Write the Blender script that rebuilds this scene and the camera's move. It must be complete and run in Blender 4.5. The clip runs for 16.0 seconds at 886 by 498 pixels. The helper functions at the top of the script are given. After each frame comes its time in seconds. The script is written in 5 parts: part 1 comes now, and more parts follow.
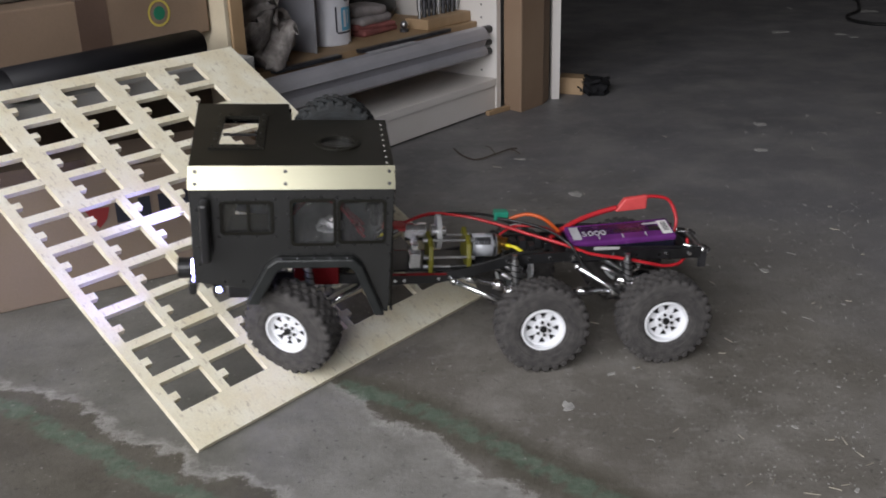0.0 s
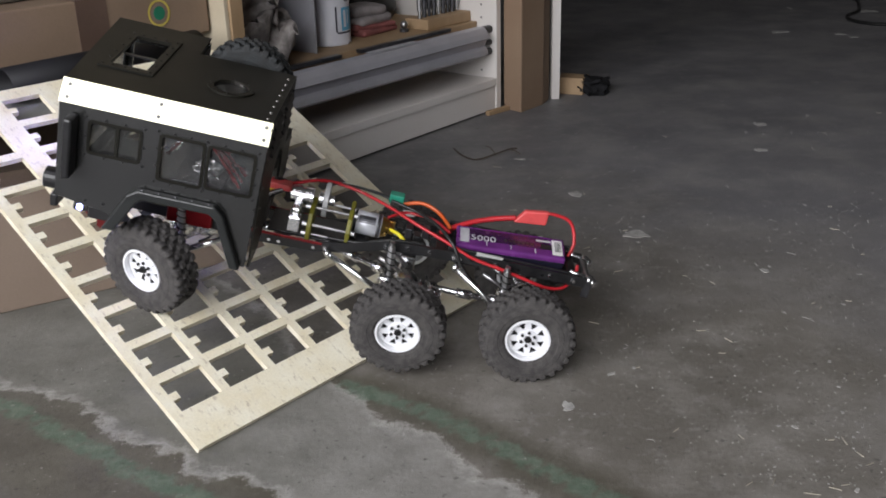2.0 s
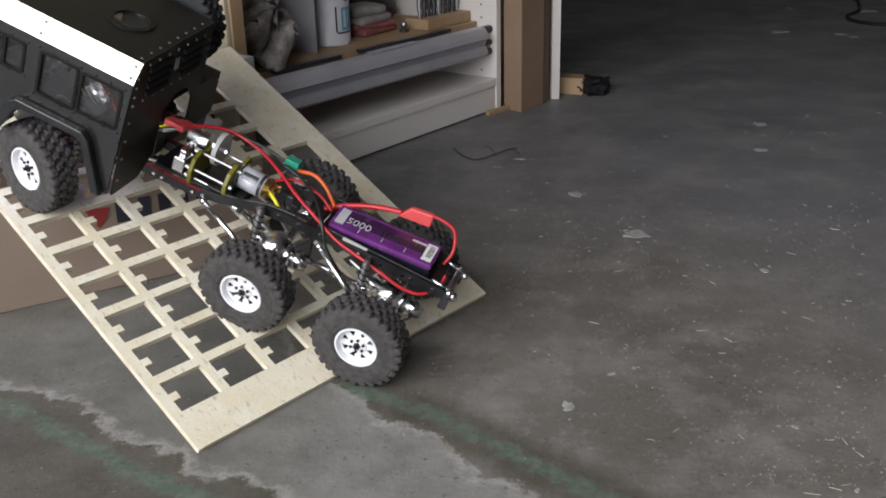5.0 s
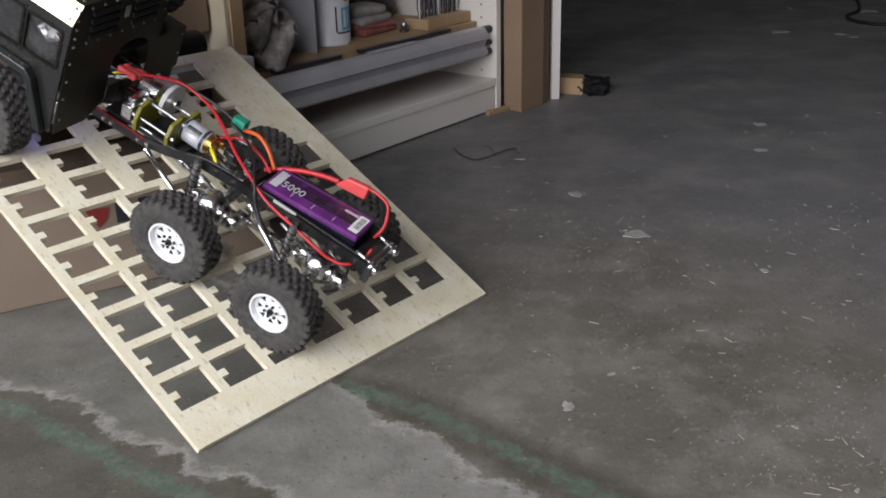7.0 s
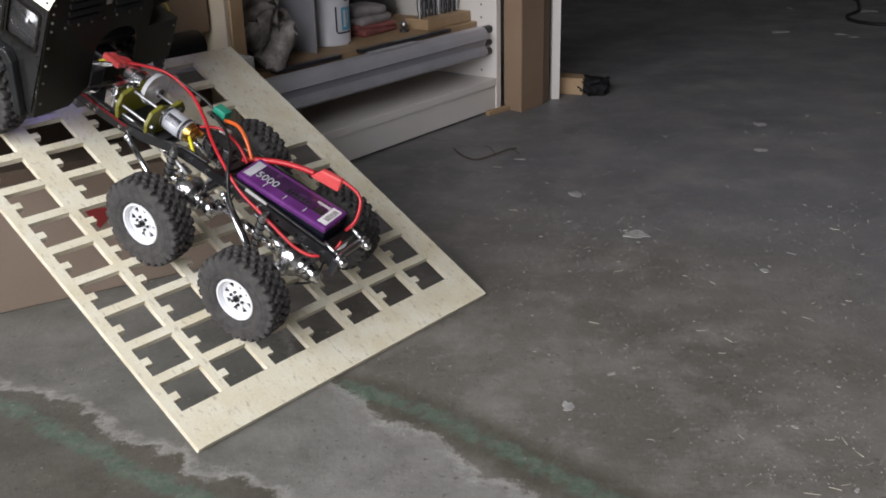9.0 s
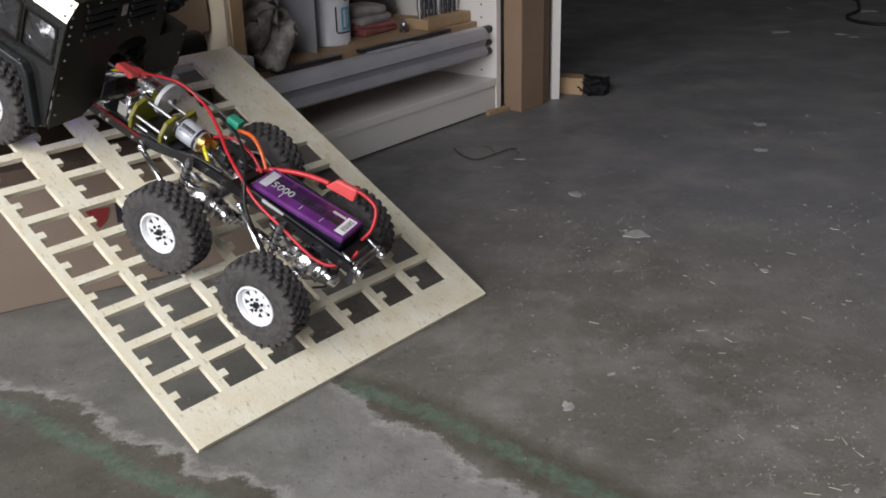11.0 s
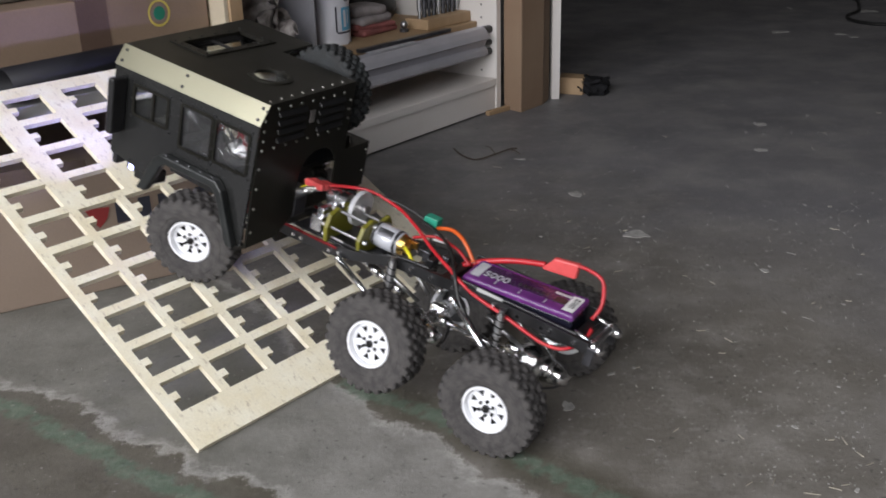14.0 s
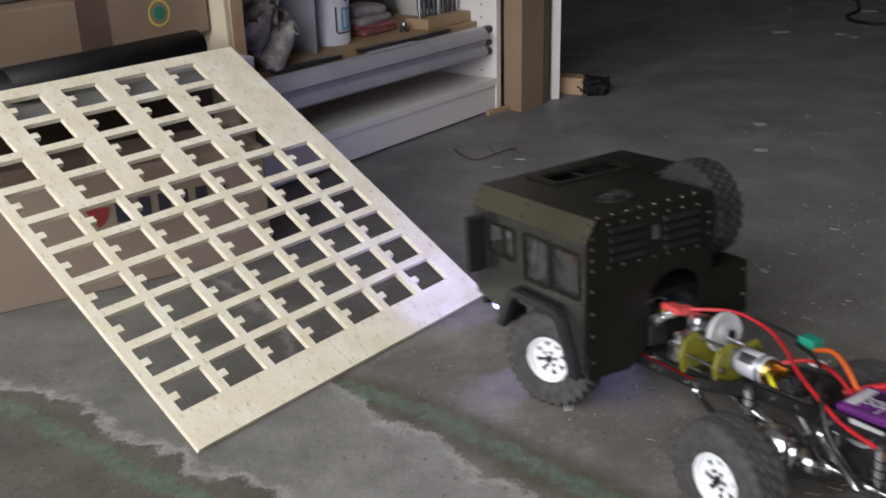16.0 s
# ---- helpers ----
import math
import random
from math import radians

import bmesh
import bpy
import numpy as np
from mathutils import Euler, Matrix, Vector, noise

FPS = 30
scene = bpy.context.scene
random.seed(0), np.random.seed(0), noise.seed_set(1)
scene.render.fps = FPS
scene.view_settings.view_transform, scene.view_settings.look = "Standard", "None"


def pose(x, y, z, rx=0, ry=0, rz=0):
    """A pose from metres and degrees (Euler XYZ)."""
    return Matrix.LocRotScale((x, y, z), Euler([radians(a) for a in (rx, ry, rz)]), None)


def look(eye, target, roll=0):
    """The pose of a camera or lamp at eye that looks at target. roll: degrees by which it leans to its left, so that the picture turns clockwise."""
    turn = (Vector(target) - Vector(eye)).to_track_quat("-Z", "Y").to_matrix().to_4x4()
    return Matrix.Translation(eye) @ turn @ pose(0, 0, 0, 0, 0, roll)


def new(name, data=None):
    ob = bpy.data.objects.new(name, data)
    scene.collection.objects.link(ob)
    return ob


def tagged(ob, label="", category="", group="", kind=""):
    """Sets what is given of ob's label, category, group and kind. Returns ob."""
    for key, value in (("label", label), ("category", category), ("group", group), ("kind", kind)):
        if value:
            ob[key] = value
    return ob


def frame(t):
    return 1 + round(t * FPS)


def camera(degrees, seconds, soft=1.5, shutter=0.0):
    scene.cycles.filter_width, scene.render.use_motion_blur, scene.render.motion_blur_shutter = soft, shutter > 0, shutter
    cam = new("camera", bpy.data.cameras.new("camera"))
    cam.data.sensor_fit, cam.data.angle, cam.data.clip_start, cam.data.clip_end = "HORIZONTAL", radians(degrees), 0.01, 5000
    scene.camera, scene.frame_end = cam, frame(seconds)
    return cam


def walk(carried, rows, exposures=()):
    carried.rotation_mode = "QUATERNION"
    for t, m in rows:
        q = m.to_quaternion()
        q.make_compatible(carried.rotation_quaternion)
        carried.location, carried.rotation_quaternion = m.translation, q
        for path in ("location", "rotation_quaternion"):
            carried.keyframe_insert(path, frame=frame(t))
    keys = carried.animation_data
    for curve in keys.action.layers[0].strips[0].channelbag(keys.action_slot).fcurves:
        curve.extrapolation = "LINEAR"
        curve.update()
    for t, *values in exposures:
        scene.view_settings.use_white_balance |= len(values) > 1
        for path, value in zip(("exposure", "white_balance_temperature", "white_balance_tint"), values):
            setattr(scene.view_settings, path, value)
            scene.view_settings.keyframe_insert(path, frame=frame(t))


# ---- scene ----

# ---------------------------------------------------------------- camera
cam = camera(49.03, 16.0, soft=1.8, shutter=0.5)
EYE = (0.0, 0.0, 0.5955)
VIEW = look(EYE, (0.0, 1.0, 0.5955 - 0.40092), -1.573)
walk(cam, [(0.0, VIEW), (16.0, VIEW)], exposures=[(0.0, -0.16), (0.5, -0.03), (15.4, -0.03), (16.0, -0.09)])

# ---------------------------------------------------------------- world and light
world = bpy.data.worlds.new("sky")
scene.world = world
world.use_nodes = True
wn = world.node_tree.nodes
sky = wn.new("ShaderNodeTexSky")
sky.sky_type, sky.sun_disc = "NISHITA", False
sky.sun_elevation, sky.sun_rotation = radians(38), radians(200)
world.node_tree.links.new(sky.outputs[0], wn["Background"].inputs[0])
wn["Background"].inputs[1].default_value = 0.08

# daylight entering by the open garage door behind the camera
door_light = bpy.data.lights.new("door_daylight", "AREA")
door_light.shape, door_light.size, door_light.size_y = "RECTANGLE", 3.6, 2.0
door_light.energy, door_light.color = 192.0, (0.972, 0.964, 1.0)
ob = new("door_daylight", door_light)
ob.matrix_world = look((-1.545, -1.186, 1.68), (0.15, 1.75, 0.55))

# ---------------------------------------------------------------- materials


def mat(name, col, rough=0.6, metal=0.0, var=0.15, scale=25.0, bump=0.08, grain=260.0, col2=None, spec=0.5, rvar=0.12, coat=0.0):
    """Two scales of colour and gloss variation with a fine relief, in metres of the thing's own space."""
    m = bpy.data.materials.new(name)
    m.use_nodes = True
    nt = m.node_tree
    n, l = nt.nodes, nt.links
    b = n["Principled BSDF"]
    tc = n.new("ShaderNodeTexCoord")
    big, fine = n.new("ShaderNodeTexNoise"), n.new("ShaderNodeTexNoise")
    big.inputs["Scale"].default_value, big.inputs["Detail"].default_value = scale, 6
    fine.inputs["Scale"].default_value, fine.inputs["Detail"].default_value = grain, 3
    for t in (big, fine):
        l.new(tc.outputs["Object"], t.inputs["Vector"])
    c2 = col2 if col2 else tuple(min(1.0, c * (1 + var)) for c in col)
    c1 = col if col2 else tuple(c * (1 - var) for c in col)
    mix = n.new("ShaderNodeMix")
    mix.data_type = "RGBA"
    mix.inputs[6].default_value, mix.inputs[7].default_value = (*c1, 1), (*c2, 1)
    ramp = n.new("ShaderNodeMapRange")
    ramp.inputs[1].default_value, ramp.inputs[2].default_value = 0.35, 0.65
    l.new(big.outputs[0], ramp.inputs[0])
    l.new(ramp.outputs[0], mix.inputs[0])
    mul = n.new("ShaderNodeMix")
    mul.data_type, mul.blend_type = "RGBA", "MULTIPLY"
    mul.inputs[0].default_value = min(1.0, var * 1.5)
    l.new(mix.outputs[2], mul.inputs[6])
    l.new(fine.outputs[0], mul.inputs[7])
    l.new(mul.outputs[2], b.inputs["Base Color"])
    rr = n.new("ShaderNodeMapRange")
    rr.inputs[3].default_value, rr.inputs[4].default_value = max(0.02, rough - rvar), min(1, rough + rvar)
    l.new(big.outputs[0], rr.inputs[0])
    l.new(rr.outputs[0], b.inputs["Roughness"])
    b.inputs["Metallic"].default_value = metal
    b.inputs["Specular IOR Level"].default_value = spec
    b.inputs["Coat Weight"].default_value = coat
    if bump:
        bp = n.new("ShaderNodeBump")
        bp.inputs["Strength"].default_value, bp.inputs["Distance"].default_value = bump, 0.002
        l.new(fine.outputs[0], bp.inputs["Height"])
        l.new(bp.outputs[0], b.inputs["Normal"])
    return m


def glow(name, col, strength):
    m = bpy.data.materials.new(name)
    m.use_nodes = True
    b = m.node_tree.nodes["Principled BSDF"]
    b.inputs["Base Color"].default_value = (*col, 1)
    b.inputs["Emission Color"].default_value = (*col, 1)
    b.inputs["Emission Strength"].default_value = strength
    return m


def glass(name, col=(1, 1, 1), rough=0.03, clear=1.0):
    m = bpy.data.materials.new(name)
    m.use_nodes = True
    b = m.node_tree.nodes["Principled BSDF"]
    b.inputs["Base Color"].default_value = (*col, 1)
    b.inputs["Roughness"].default_value = rough
    b.inputs["Transmission Weight"].default_value = clear
    b.inputs["IOR"].default_value = 1.3
    return m


M_PLY = mat("birch_plywood", (0.88, 0.80, 0.59), 0.50, var=0.13, scale=22, bump=0.14, grain=330, col2=(0.97, 0.93, 0.77))


def speckle(m, scale, lo, hi, col, amount):
    """Dark flecks and handling marks over a material's colour."""
    n, l = m.node_tree.nodes, m.node_tree.links
    b = n["Principled BSDF"]
    src = b.inputs["Base Color"].links[0].from_socket
    tc = n.new("ShaderNodeTexCoord")
    mp = n.new("ShaderNodeMapping")
    mp.inputs["Scale"].default_value = (1.0, 0.45, 1.0)
    t = n.new("ShaderNodeTexNoise")
    t.inputs["Scale"].default_value, t.inputs["Detail"].default_value, t.inputs["Roughness"].default_value = scale, 5, 0.7
    r = n.new("ShaderNodeMapRange")
    r.inputs[1].default_value, r.inputs[2].default_value, r.inputs[4].default_value = lo, hi, amount
    x = n.new("ShaderNodeMix")
    x.data_type = "RGBA"
    x.inputs[7].default_value = (*col, 1)
    l.new(tc.outputs["Object"], mp.inputs[0])
    l.new(mp.outputs[0], t.inputs["Vector"])
    l.new(t.outputs[0], r.inputs[0])
    l.new(r.outputs[0], x.inputs[0])
    l.new(src, x.inputs[6])
    l.new(x.outputs[2], b.inputs["Base Color"])


speckle(M_PLY, 150, 0.55, 0.68, (0.42, 0.35, 0.25), 0.6)
speckle(M_PLY, 9, 0.58, 0.78, (0.60, 0.53, 0.42), 0.3)
M_PLY_EDGE = mat("plywood_cut_edge", (0.68, 0.61, 0.45), 0.75, var=0.14, scale=40, bump=0.2, grain=600, col2=(0.82, 0.76, 0.62))
M_CARD = mat("cardboard", (0.27, 0.18, 0.118), 0.85, var=0.12, scale=6, bump=0.06, grain=300, col2=(0.32, 0.225, 0.15))
# darker copy of the cardboard: the flat box's weaker light put into its colour
M_CARD_SHADED = mat("shaded_cardboard", (0.225, 0.155, 0.105), 0.85, var=0.10, scale=6, bump=0.06, grain=300, col2=(0.27, 0.19, 0.13))
M_CARD_GREY = mat("grey_brown_cardboard", (0.22, 0.165, 0.125), 0.85, var=0.10, scale=5, bump=0.05, grain=260, col2=(0.26, 0.20, 0.155))
M_TAPE = mat("brown_tape", (0.13, 0.085, 0.065), 0.35, var=0.12, scale=12, bump=0.04)
M_LAMINATE = mat("white_laminate", (0.77, 0.73, 0.69), 0.45, var=0.08, scale=5, bump=0.02, col2=(0.80, 0.77, 0.74))
M_GREYBOARD = mat("grey_board", (0.42, 0.42, 0.41), 0.5, var=0.10, scale=6, bump=0.03)
M_WOOD = mat("pine_wood", (0.36, 0.24, 0.13), 0.6, var=0.18, scale=14, bump=0.12, grain=350, col2=(0.45, 0.31, 0.18))
M_CREAM = mat("cream_laminate", (0.50, 0.43, 0.31), 0.55, var=0.10, scale=8, bump=0.03, col2=(0.58, 0.51, 0.38))
M_WOODDARK = mat("old_timber", (0.10, 0.07, 0.05), 0.7, var=0.2, scale=10, bump=0.1)
M_ALU = mat("grey_aluminium", (0.50, 0.50, 0.54), 0.38, metal=0.35, var=0.10, scale=8, bump=0.03)
# the yellowish reflection on the strip is tinted into the metal's colour
M_STRIP = mat("brushed_aluminium", (0.47, 0.455, 0.335), 0.30, metal=1.0, var=0.05, scale=6, bump=0.02, grain=700, rvar=0.04)
M_CHROME = mat("chrome", (0.78, 0.78, 0.80), 0.24, metal=1.0, var=0.05, scale=30, bump=0.02, rvar=0.06)
M_CAST = mat("cast_aluminium", (0.90, 0.90, 0.91), 0.22, metal=1.0, var=0.12, scale=60, bump=0.35)
M_STEEL = mat("dull_steel", (0.45, 0.45, 0.46), 0.35, metal=1.0, var=0.18, scale=60, bump=0.05)
M_SCREW = mat("dark_screw", (0.16, 0.155, 0.14), 0.42, metal=0.8, var=0.2, scale=60, bump=0.04)
M_GUN = mat("gunmetal", (0.10, 0.10, 0.11), 0.35, metal=0.8, var=0.2, scale=60, bump=0.04)
M_CAB = mat("olive_black_paint", (0.0095, 0.0092, 0.0070), 0.42, var=0.2, scale=10, bump=0.05, grain=500, col2=(0.0145, 0.0138, 0.0105), spec=0.18)
M_SIDE = mat("grey_green_paint", (0.0125, 0.0130, 0.0128), 0.24, var=0.16, scale=9, bump=0.05, grain=500, col2=(0.0185, 0.0190, 0.0185), spec=0.85)
M_BLACK = mat("black_plastic", (0.012, 0.012, 0.013), 0.38, var=0.2, scale=40, bump=0.04)
M_FLARE = mat("black_moulding", (0.016, 0.018, 0.018), 0.34, var=0.2, scale=40, bump=0.06)
M_RUBBER = mat("dusty_rubber", (0.052, 0.049, 0.049), 0.85, var=0.18, scale=130, bump=0.45, grain=520, col2=(0.084, 0.079, 0.076), spec=0.25)
M_RUBBER_CLEAN = mat("black_rubber", (0.015, 0.015, 0.015), 0.75, var=0.2, scale=50, bump=0.25, grain=500, col2=(0.028, 0.032, 0.034), spec=0.4)
M_RIM = mat("white_rim", (0.78, 0.79, 0.82), 0.32, var=0.04, scale=40, bump=0.01, spec=0.5)
M_REDWIRE = mat("red_wire", (0.46, 0.018, 0.026), 0.35, var=0.1, scale=60, bump=0.02)
M_ORANGE = mat("orange_wire", (0.62, 0.11, 0.02), 0.35, var=0.1, scale=60, bump=0.02)
M_BLACKWIRE = mat("black_wire", (0.012, 0.012, 0.012), 0.4, var=0.1, scale=60, bump=0.02)
M_YELLOW = mat("yellow_wire", (0.68, 0.60, 0.02), 0.4, var=0.1, scale=60, bump=0.02)
M_REDPLUG = mat("red_plug", (0.62, 0.075, 0.075), 0.42, var=0.1, scale=40, bump=0.03)
M_GREENPLUG = mat("green_plug", (0.02, 0.26, 0.17), 0.4, var=0.1, scale=60, bump=0.03)
M_OLIVEPLATE = mat("olive_plastic", (0.17, 0.16, 0.018), 0.42, var=0.12, scale=50, bump=0.04)
M_BRASS = mat("brass", (0.62, 0.40, 0.12), 0.28, metal=1.0, var=0.12, scale=70, bump=0.04)
M_MOTOR = mat("silver_motor", (0.66, 0.68, 0.73), 0.32, metal=0.3, var=0.06, scale=50, bump=0.02)
M_PURPLE = mat("purple_wrap", (0.135, 0.030, 0.180), 0.24, var=0.15, scale=35, bump=0.03, spec=0.6)
M_PLUM = mat("dark_plum_print", (0.050, 0.016, 0.066), 0.26, var=0.2, scale=60, bump=0.02, spec=0.6)
M_BATBLACK = mat("black_wrap", (0.012, 0.012, 0.022), 0.20, var=0.15, scale=35, bump=0.03, spec=0.6)
M_SILVERLABEL = mat("silver_label", (0.50, 0.50, 0.53), 0.4, var=0.12, scale=60, bump=0.02)
M_WHITE = mat("white_print", (0.75, 0.75, 0.74), 0.5, var=0.05, scale=30, bump=0.0)
M_REDALU = mat("red_anodised", (0.20, 0.010, 0.014), 0.3, metal=0.6, var=0.15, scale=40, bump=0.02)
M_TUBE = mat("black_pipe", (0.010, 0.010, 0.012), 0.55, spec=0.22, var=0.15, scale=15, bump=0.02)
M_CANWHITE = mat("white_tin", (0.62, 0.62, 0.66), 0.35, var=0.06, scale=12, bump=0.02)
M_BLUE = mat("blue_print", (0.10, 0.36, 0.55), 0.4, var=0.1, scale=20, bump=0.0)
M_DARKPRINT = mat("dark_print", (0.020, 0.022, 0.035), 0.7, var=0.1, scale=20, bump=0.0)
M_REDPRINT = mat("red_print", (0.24, 0.022, 0.022), 0.6, var=0.1, scale=20, bump=0.0)
M_YELLOWPRINT = mat("yellow_print", (0.62, 0.50, 0.10), 0.6, var=0.1, scale=20, bump=0.0)
M_GREENPRINT = mat("green_print", (0.02, 0.20, 0.11), 0.6, var=0.1, scale=20, bump=0.0)
M_CLOTH = mat("grey_cloth", (0.28, 0.255, 0.255), 0.9, var=0.2, scale=25, bump=0.4, grain=180)
M_PLASTICBAG = mat("grey_bag", (0.24, 0.215, 0.205), 0.42, var=0.4, scale=40, bump=1.0, grain=120, col2=(0.58, 0.53, 0.50))
M_REDCLOTH = mat("red_cloth", (0.26, 0.085, 0.078), 0.85, var=0.2, scale=25, bump=0.3, grain=180)
M_WALL = mat("garage_wall", (0.085, 0.08, 0.075), 0.9, var=0.12, scale=3, bump=0.2, grain=90)
M_CEIL = mat("garage_ceiling", (0.11, 0.105, 0.10), 0.9, var=0.1, scale=3, bump=0.1)
M_TWIG = mat("dry_twig", (0.075, 0.058, 0.046), 0.85, var=0.2, scale=60, bump=0.2)
M_FLECK = mat("pale_fleck", (0.44, 0.43, 0.41), 0.85, var=0.25, scale=60, bump=0.1)
M_RAG = mat("black_rag", (0.018, 0.018, 0.020), 0.95, var=0.3, scale=40, bump=0.5, grain=200, spec=0.2)
M_CRUMB = mat("grey_crumb", (0.29, 0.28, 0.26), 0.9, var=0.3, scale=40, bump=0.1)
M_STRAW = mat("straw", (0.36, 0.33, 0.27), 0.8, var=0.2, scale=60, bump=0.05)
M_LED = glow("led_white", (0.36, 0.36, 1.0), 380.0)
M_LED_SMALL = glow("led_small", (0.42, 0.45, 1.0), 9.0)
M_CLEAR = glass("clear_sheet", (0.72, 0.74, 0.72), 0.04, 0.99)
M_FILM = glass("wrinkled_film", (0.80, 0.81, 0.82), 0.03, 0.985)


def wrinkle(m, scale, height):
    """Sharp random creases in a clear film."""
    n, l = m.node_tree.nodes, m.node_tree.links
    tc, t, bp = n.new("ShaderNodeTexCoord"), n.new("ShaderNodeTexNoise"), n.new("ShaderNodeBump")
    t.inputs["Scale"].default_value, t.inputs["Detail"].default_value, t.inputs["Distortion"].default_value = scale, 1.5, 0.8
    bp.inputs["Strength"].default_value, bp.inputs["Distance"].default_value = 0.9, height
    l.new(tc.outputs["Object"], t.inputs["Vector"])
    l.new(t.outputs[0], bp.inputs["Height"])
    l.new(bp.outputs[0], n["Principled BSDF"].inputs["Normal"])


wrinkle(M_FILM, 38, 0.008)
M_GEAR = glass("clear_gear", (0.74, 0.75, 0.76), 0.25, 0.45)


def floor_material():
    """Worn dark floor paint on concrete: bare patches and green paint follow two wear maps of the slab."""
    m = bpy.data.materials.new("worn_concrete_floor")
    m.use_nodes = True
    nt = m.node_tree
    n, l = nt.nodes, nt.links
    b = n["Principled BSDF"]
    tc = n.new("ShaderNodeTexCoord")

    def tex(scale, detail=6.0, rough=0.55):
        t = n.new("ShaderNodeTexNoise")
        t.inputs["Scale"].default_value, t.inputs["Detail"].default_value, t.inputs["Roughness"].default_value = scale, detail, rough
        l.new(tc.outputs["Object"], t.inputs["Vector"])
        return t.outputs[0]

    def remap(src, a, bb, c=0.0, d=1.0):
        r = n.new("ShaderNodeMapRange")
        r.inputs[1].default_value, r.inputs[2].default_value, r.inputs[3].default_value, r.inputs[4].default_value = a, bb, c, d
        l.new(src, r.inputs[0])
        return r.outputs[0]

    def mix(f, a, bb, mode="MIX"):
        x = n.new("ShaderNodeMix")
        x.data_type, x.blend_type = "RGBA", mode
        for sock, v in ((0, f), (6, a), (7, bb)):
            if isinstance(v, (int, float)):
                x.inputs[sock].default_value = v
            elif isinstance(v, tuple):
                x.inputs[sock].default_value = (*v, 1)
            else:
                l.new(v, x.inputs[sock])
        return x.outputs[2]

    def math_(op, a, bb):
        x = n.new("ShaderNodeMath")
        x.operation = op
        for sock, v in ((0, a), (1, bb)):
            if isinstance(v, (int, float)):
                x.inputs[sock].default_value = v
            else:
                l.new(v, x.inputs[sock])
        return x.outputs[0]

    def att(name):
        a = n.new("ShaderNodeAttribute")
        a.attribute_name = name
        return a.outputs["Fac"]

    # floor grey with the bluish daylight sheen put into its colour
    cool_sheen = mix(remap(tex(2.2), 0.35, 0.66), (0.126, 0.124, 0.132), (0.180, 0.175, 0.180))
    cool_sheen = mix(remap(tex(7.0, 8.0, 0.65), 0.46, 0.66), cool_sheen, (0.215, 0.208, 0.205))
    dirty = mix(remap(tex(2.6), 0.35, 0.66), (0.122, 0.112, 0.096), (0.182, 0.168, 0.148))
    dirty = mix(remap(tex(8.0, 8.0, 0.65), 0.46, 0.66), dirty, (0.240, 0.226, 0.205))
    grime = math_("ADD", att("grime"), math_("MULTIPLY", math_("SUBTRACT", tex(3.0, 7.0, 0.6), 0.5), 1.1))
    paint = mix(remap(grime, 0.2, 0.8), cool_sheen, dirty)
    paint = mix(remap(tex(38.0, 7.0, 0.7), 0.54, 0.70, 0.0, 0.6), paint, (0.28, 0.27, 0.255))
    bare = mix(remap(tex(26.0, 9.0, 0.75), 0.38, 0.64), (0.27, 0.262, 0.245), (0.46, 0.45, 0.425))
    edge = math_("ADD", att("wear"), math_("MULTIPLY", math_("SUBTRACT", tex(34.0, 9.0, 0.76), 0.5), 0.75))
    # inside its rim the bare concrete is darker on the left, paler on the right
    bare = mix(remap(math_("SUBTRACT", edge, 0.5), 0.0, 0.16, 0.0, 0.85), bare, mix(remap(tex(12.0, 8.0, 0.7), 0.38, 0.66), mix(att("pale_right"), (0.098, 0.098, 0.084), (0.160, 0.155, 0.142)), mix(att("pale_right"), (0.172, 0.168, 0.150), (0.270, 0.262, 0.245))))
    bare_mask = remap(edge, 0.46, 0.54)
    soil = math_("ADD", att("oil"), math_("MULTIPLY", math_("SUBTRACT", tex(14.0, 7.0, 0.7), 0.5), 0.7))
    paint = mix(remap(soil, 0.15, 0.60, 0.0, 0.72), paint, mix(remap(tex(20.0, 8.0, 0.7), 0.4, 0.65), (0.062, 0.055, 0.038), (0.105, 0.096, 0.074)))
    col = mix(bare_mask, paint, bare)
    gedge = math_("ADD", att("green"), math_("MULTIPLY", math_("SUBTRACT", tex(34.0, 9.0, 0.78), 0.5), 1.7))
    col = mix(remap(gedge, 0.52, 0.74, 0.0, 0.78), col, mix(remap(tex(60.0, 6.0, 0.7), 0.4, 0.62), (0.085, 0.130, 0.095), (0.150, 0.195, 0.150)))
    speck = remap(tex(120.0, 3.0, 0.6), 0.66, 0.72)
    col = mix(math_("MULTIPLY", speck, 0.6), col, (0.36, 0.35, 0.33))
    pits = remap(tex(95.0, 3.0), 0.30, 0.36, 0.55, 0.0)
    col = mix(pits, col, (0.045, 0.043, 0.041))
    l.new(col, b.inputs["Base Color"])
    l.new(remap(tex(6.0, 6.0), 0.35, 0.7, 0.42, 0.72), b.inputs["Roughness"])
    b.inputs["Specular IOR Level"].default_value = 0.42
    bp = n.new("ShaderNodeBump")
    bp.inputs["Strength"].default_value, bp.inputs["Distance"].default_value = 0.35, 0.003
    l.new(math_("ADD", tex(120.0, 6.0, 0.7), math_("MULTIPLY", remap(edge, 0.46, 0.54), -0.5)), bp.inputs["Height"])
    l.new(bp.outputs[0], b.inputs["Normal"])
    return m


M_FLOOR = floor_material()

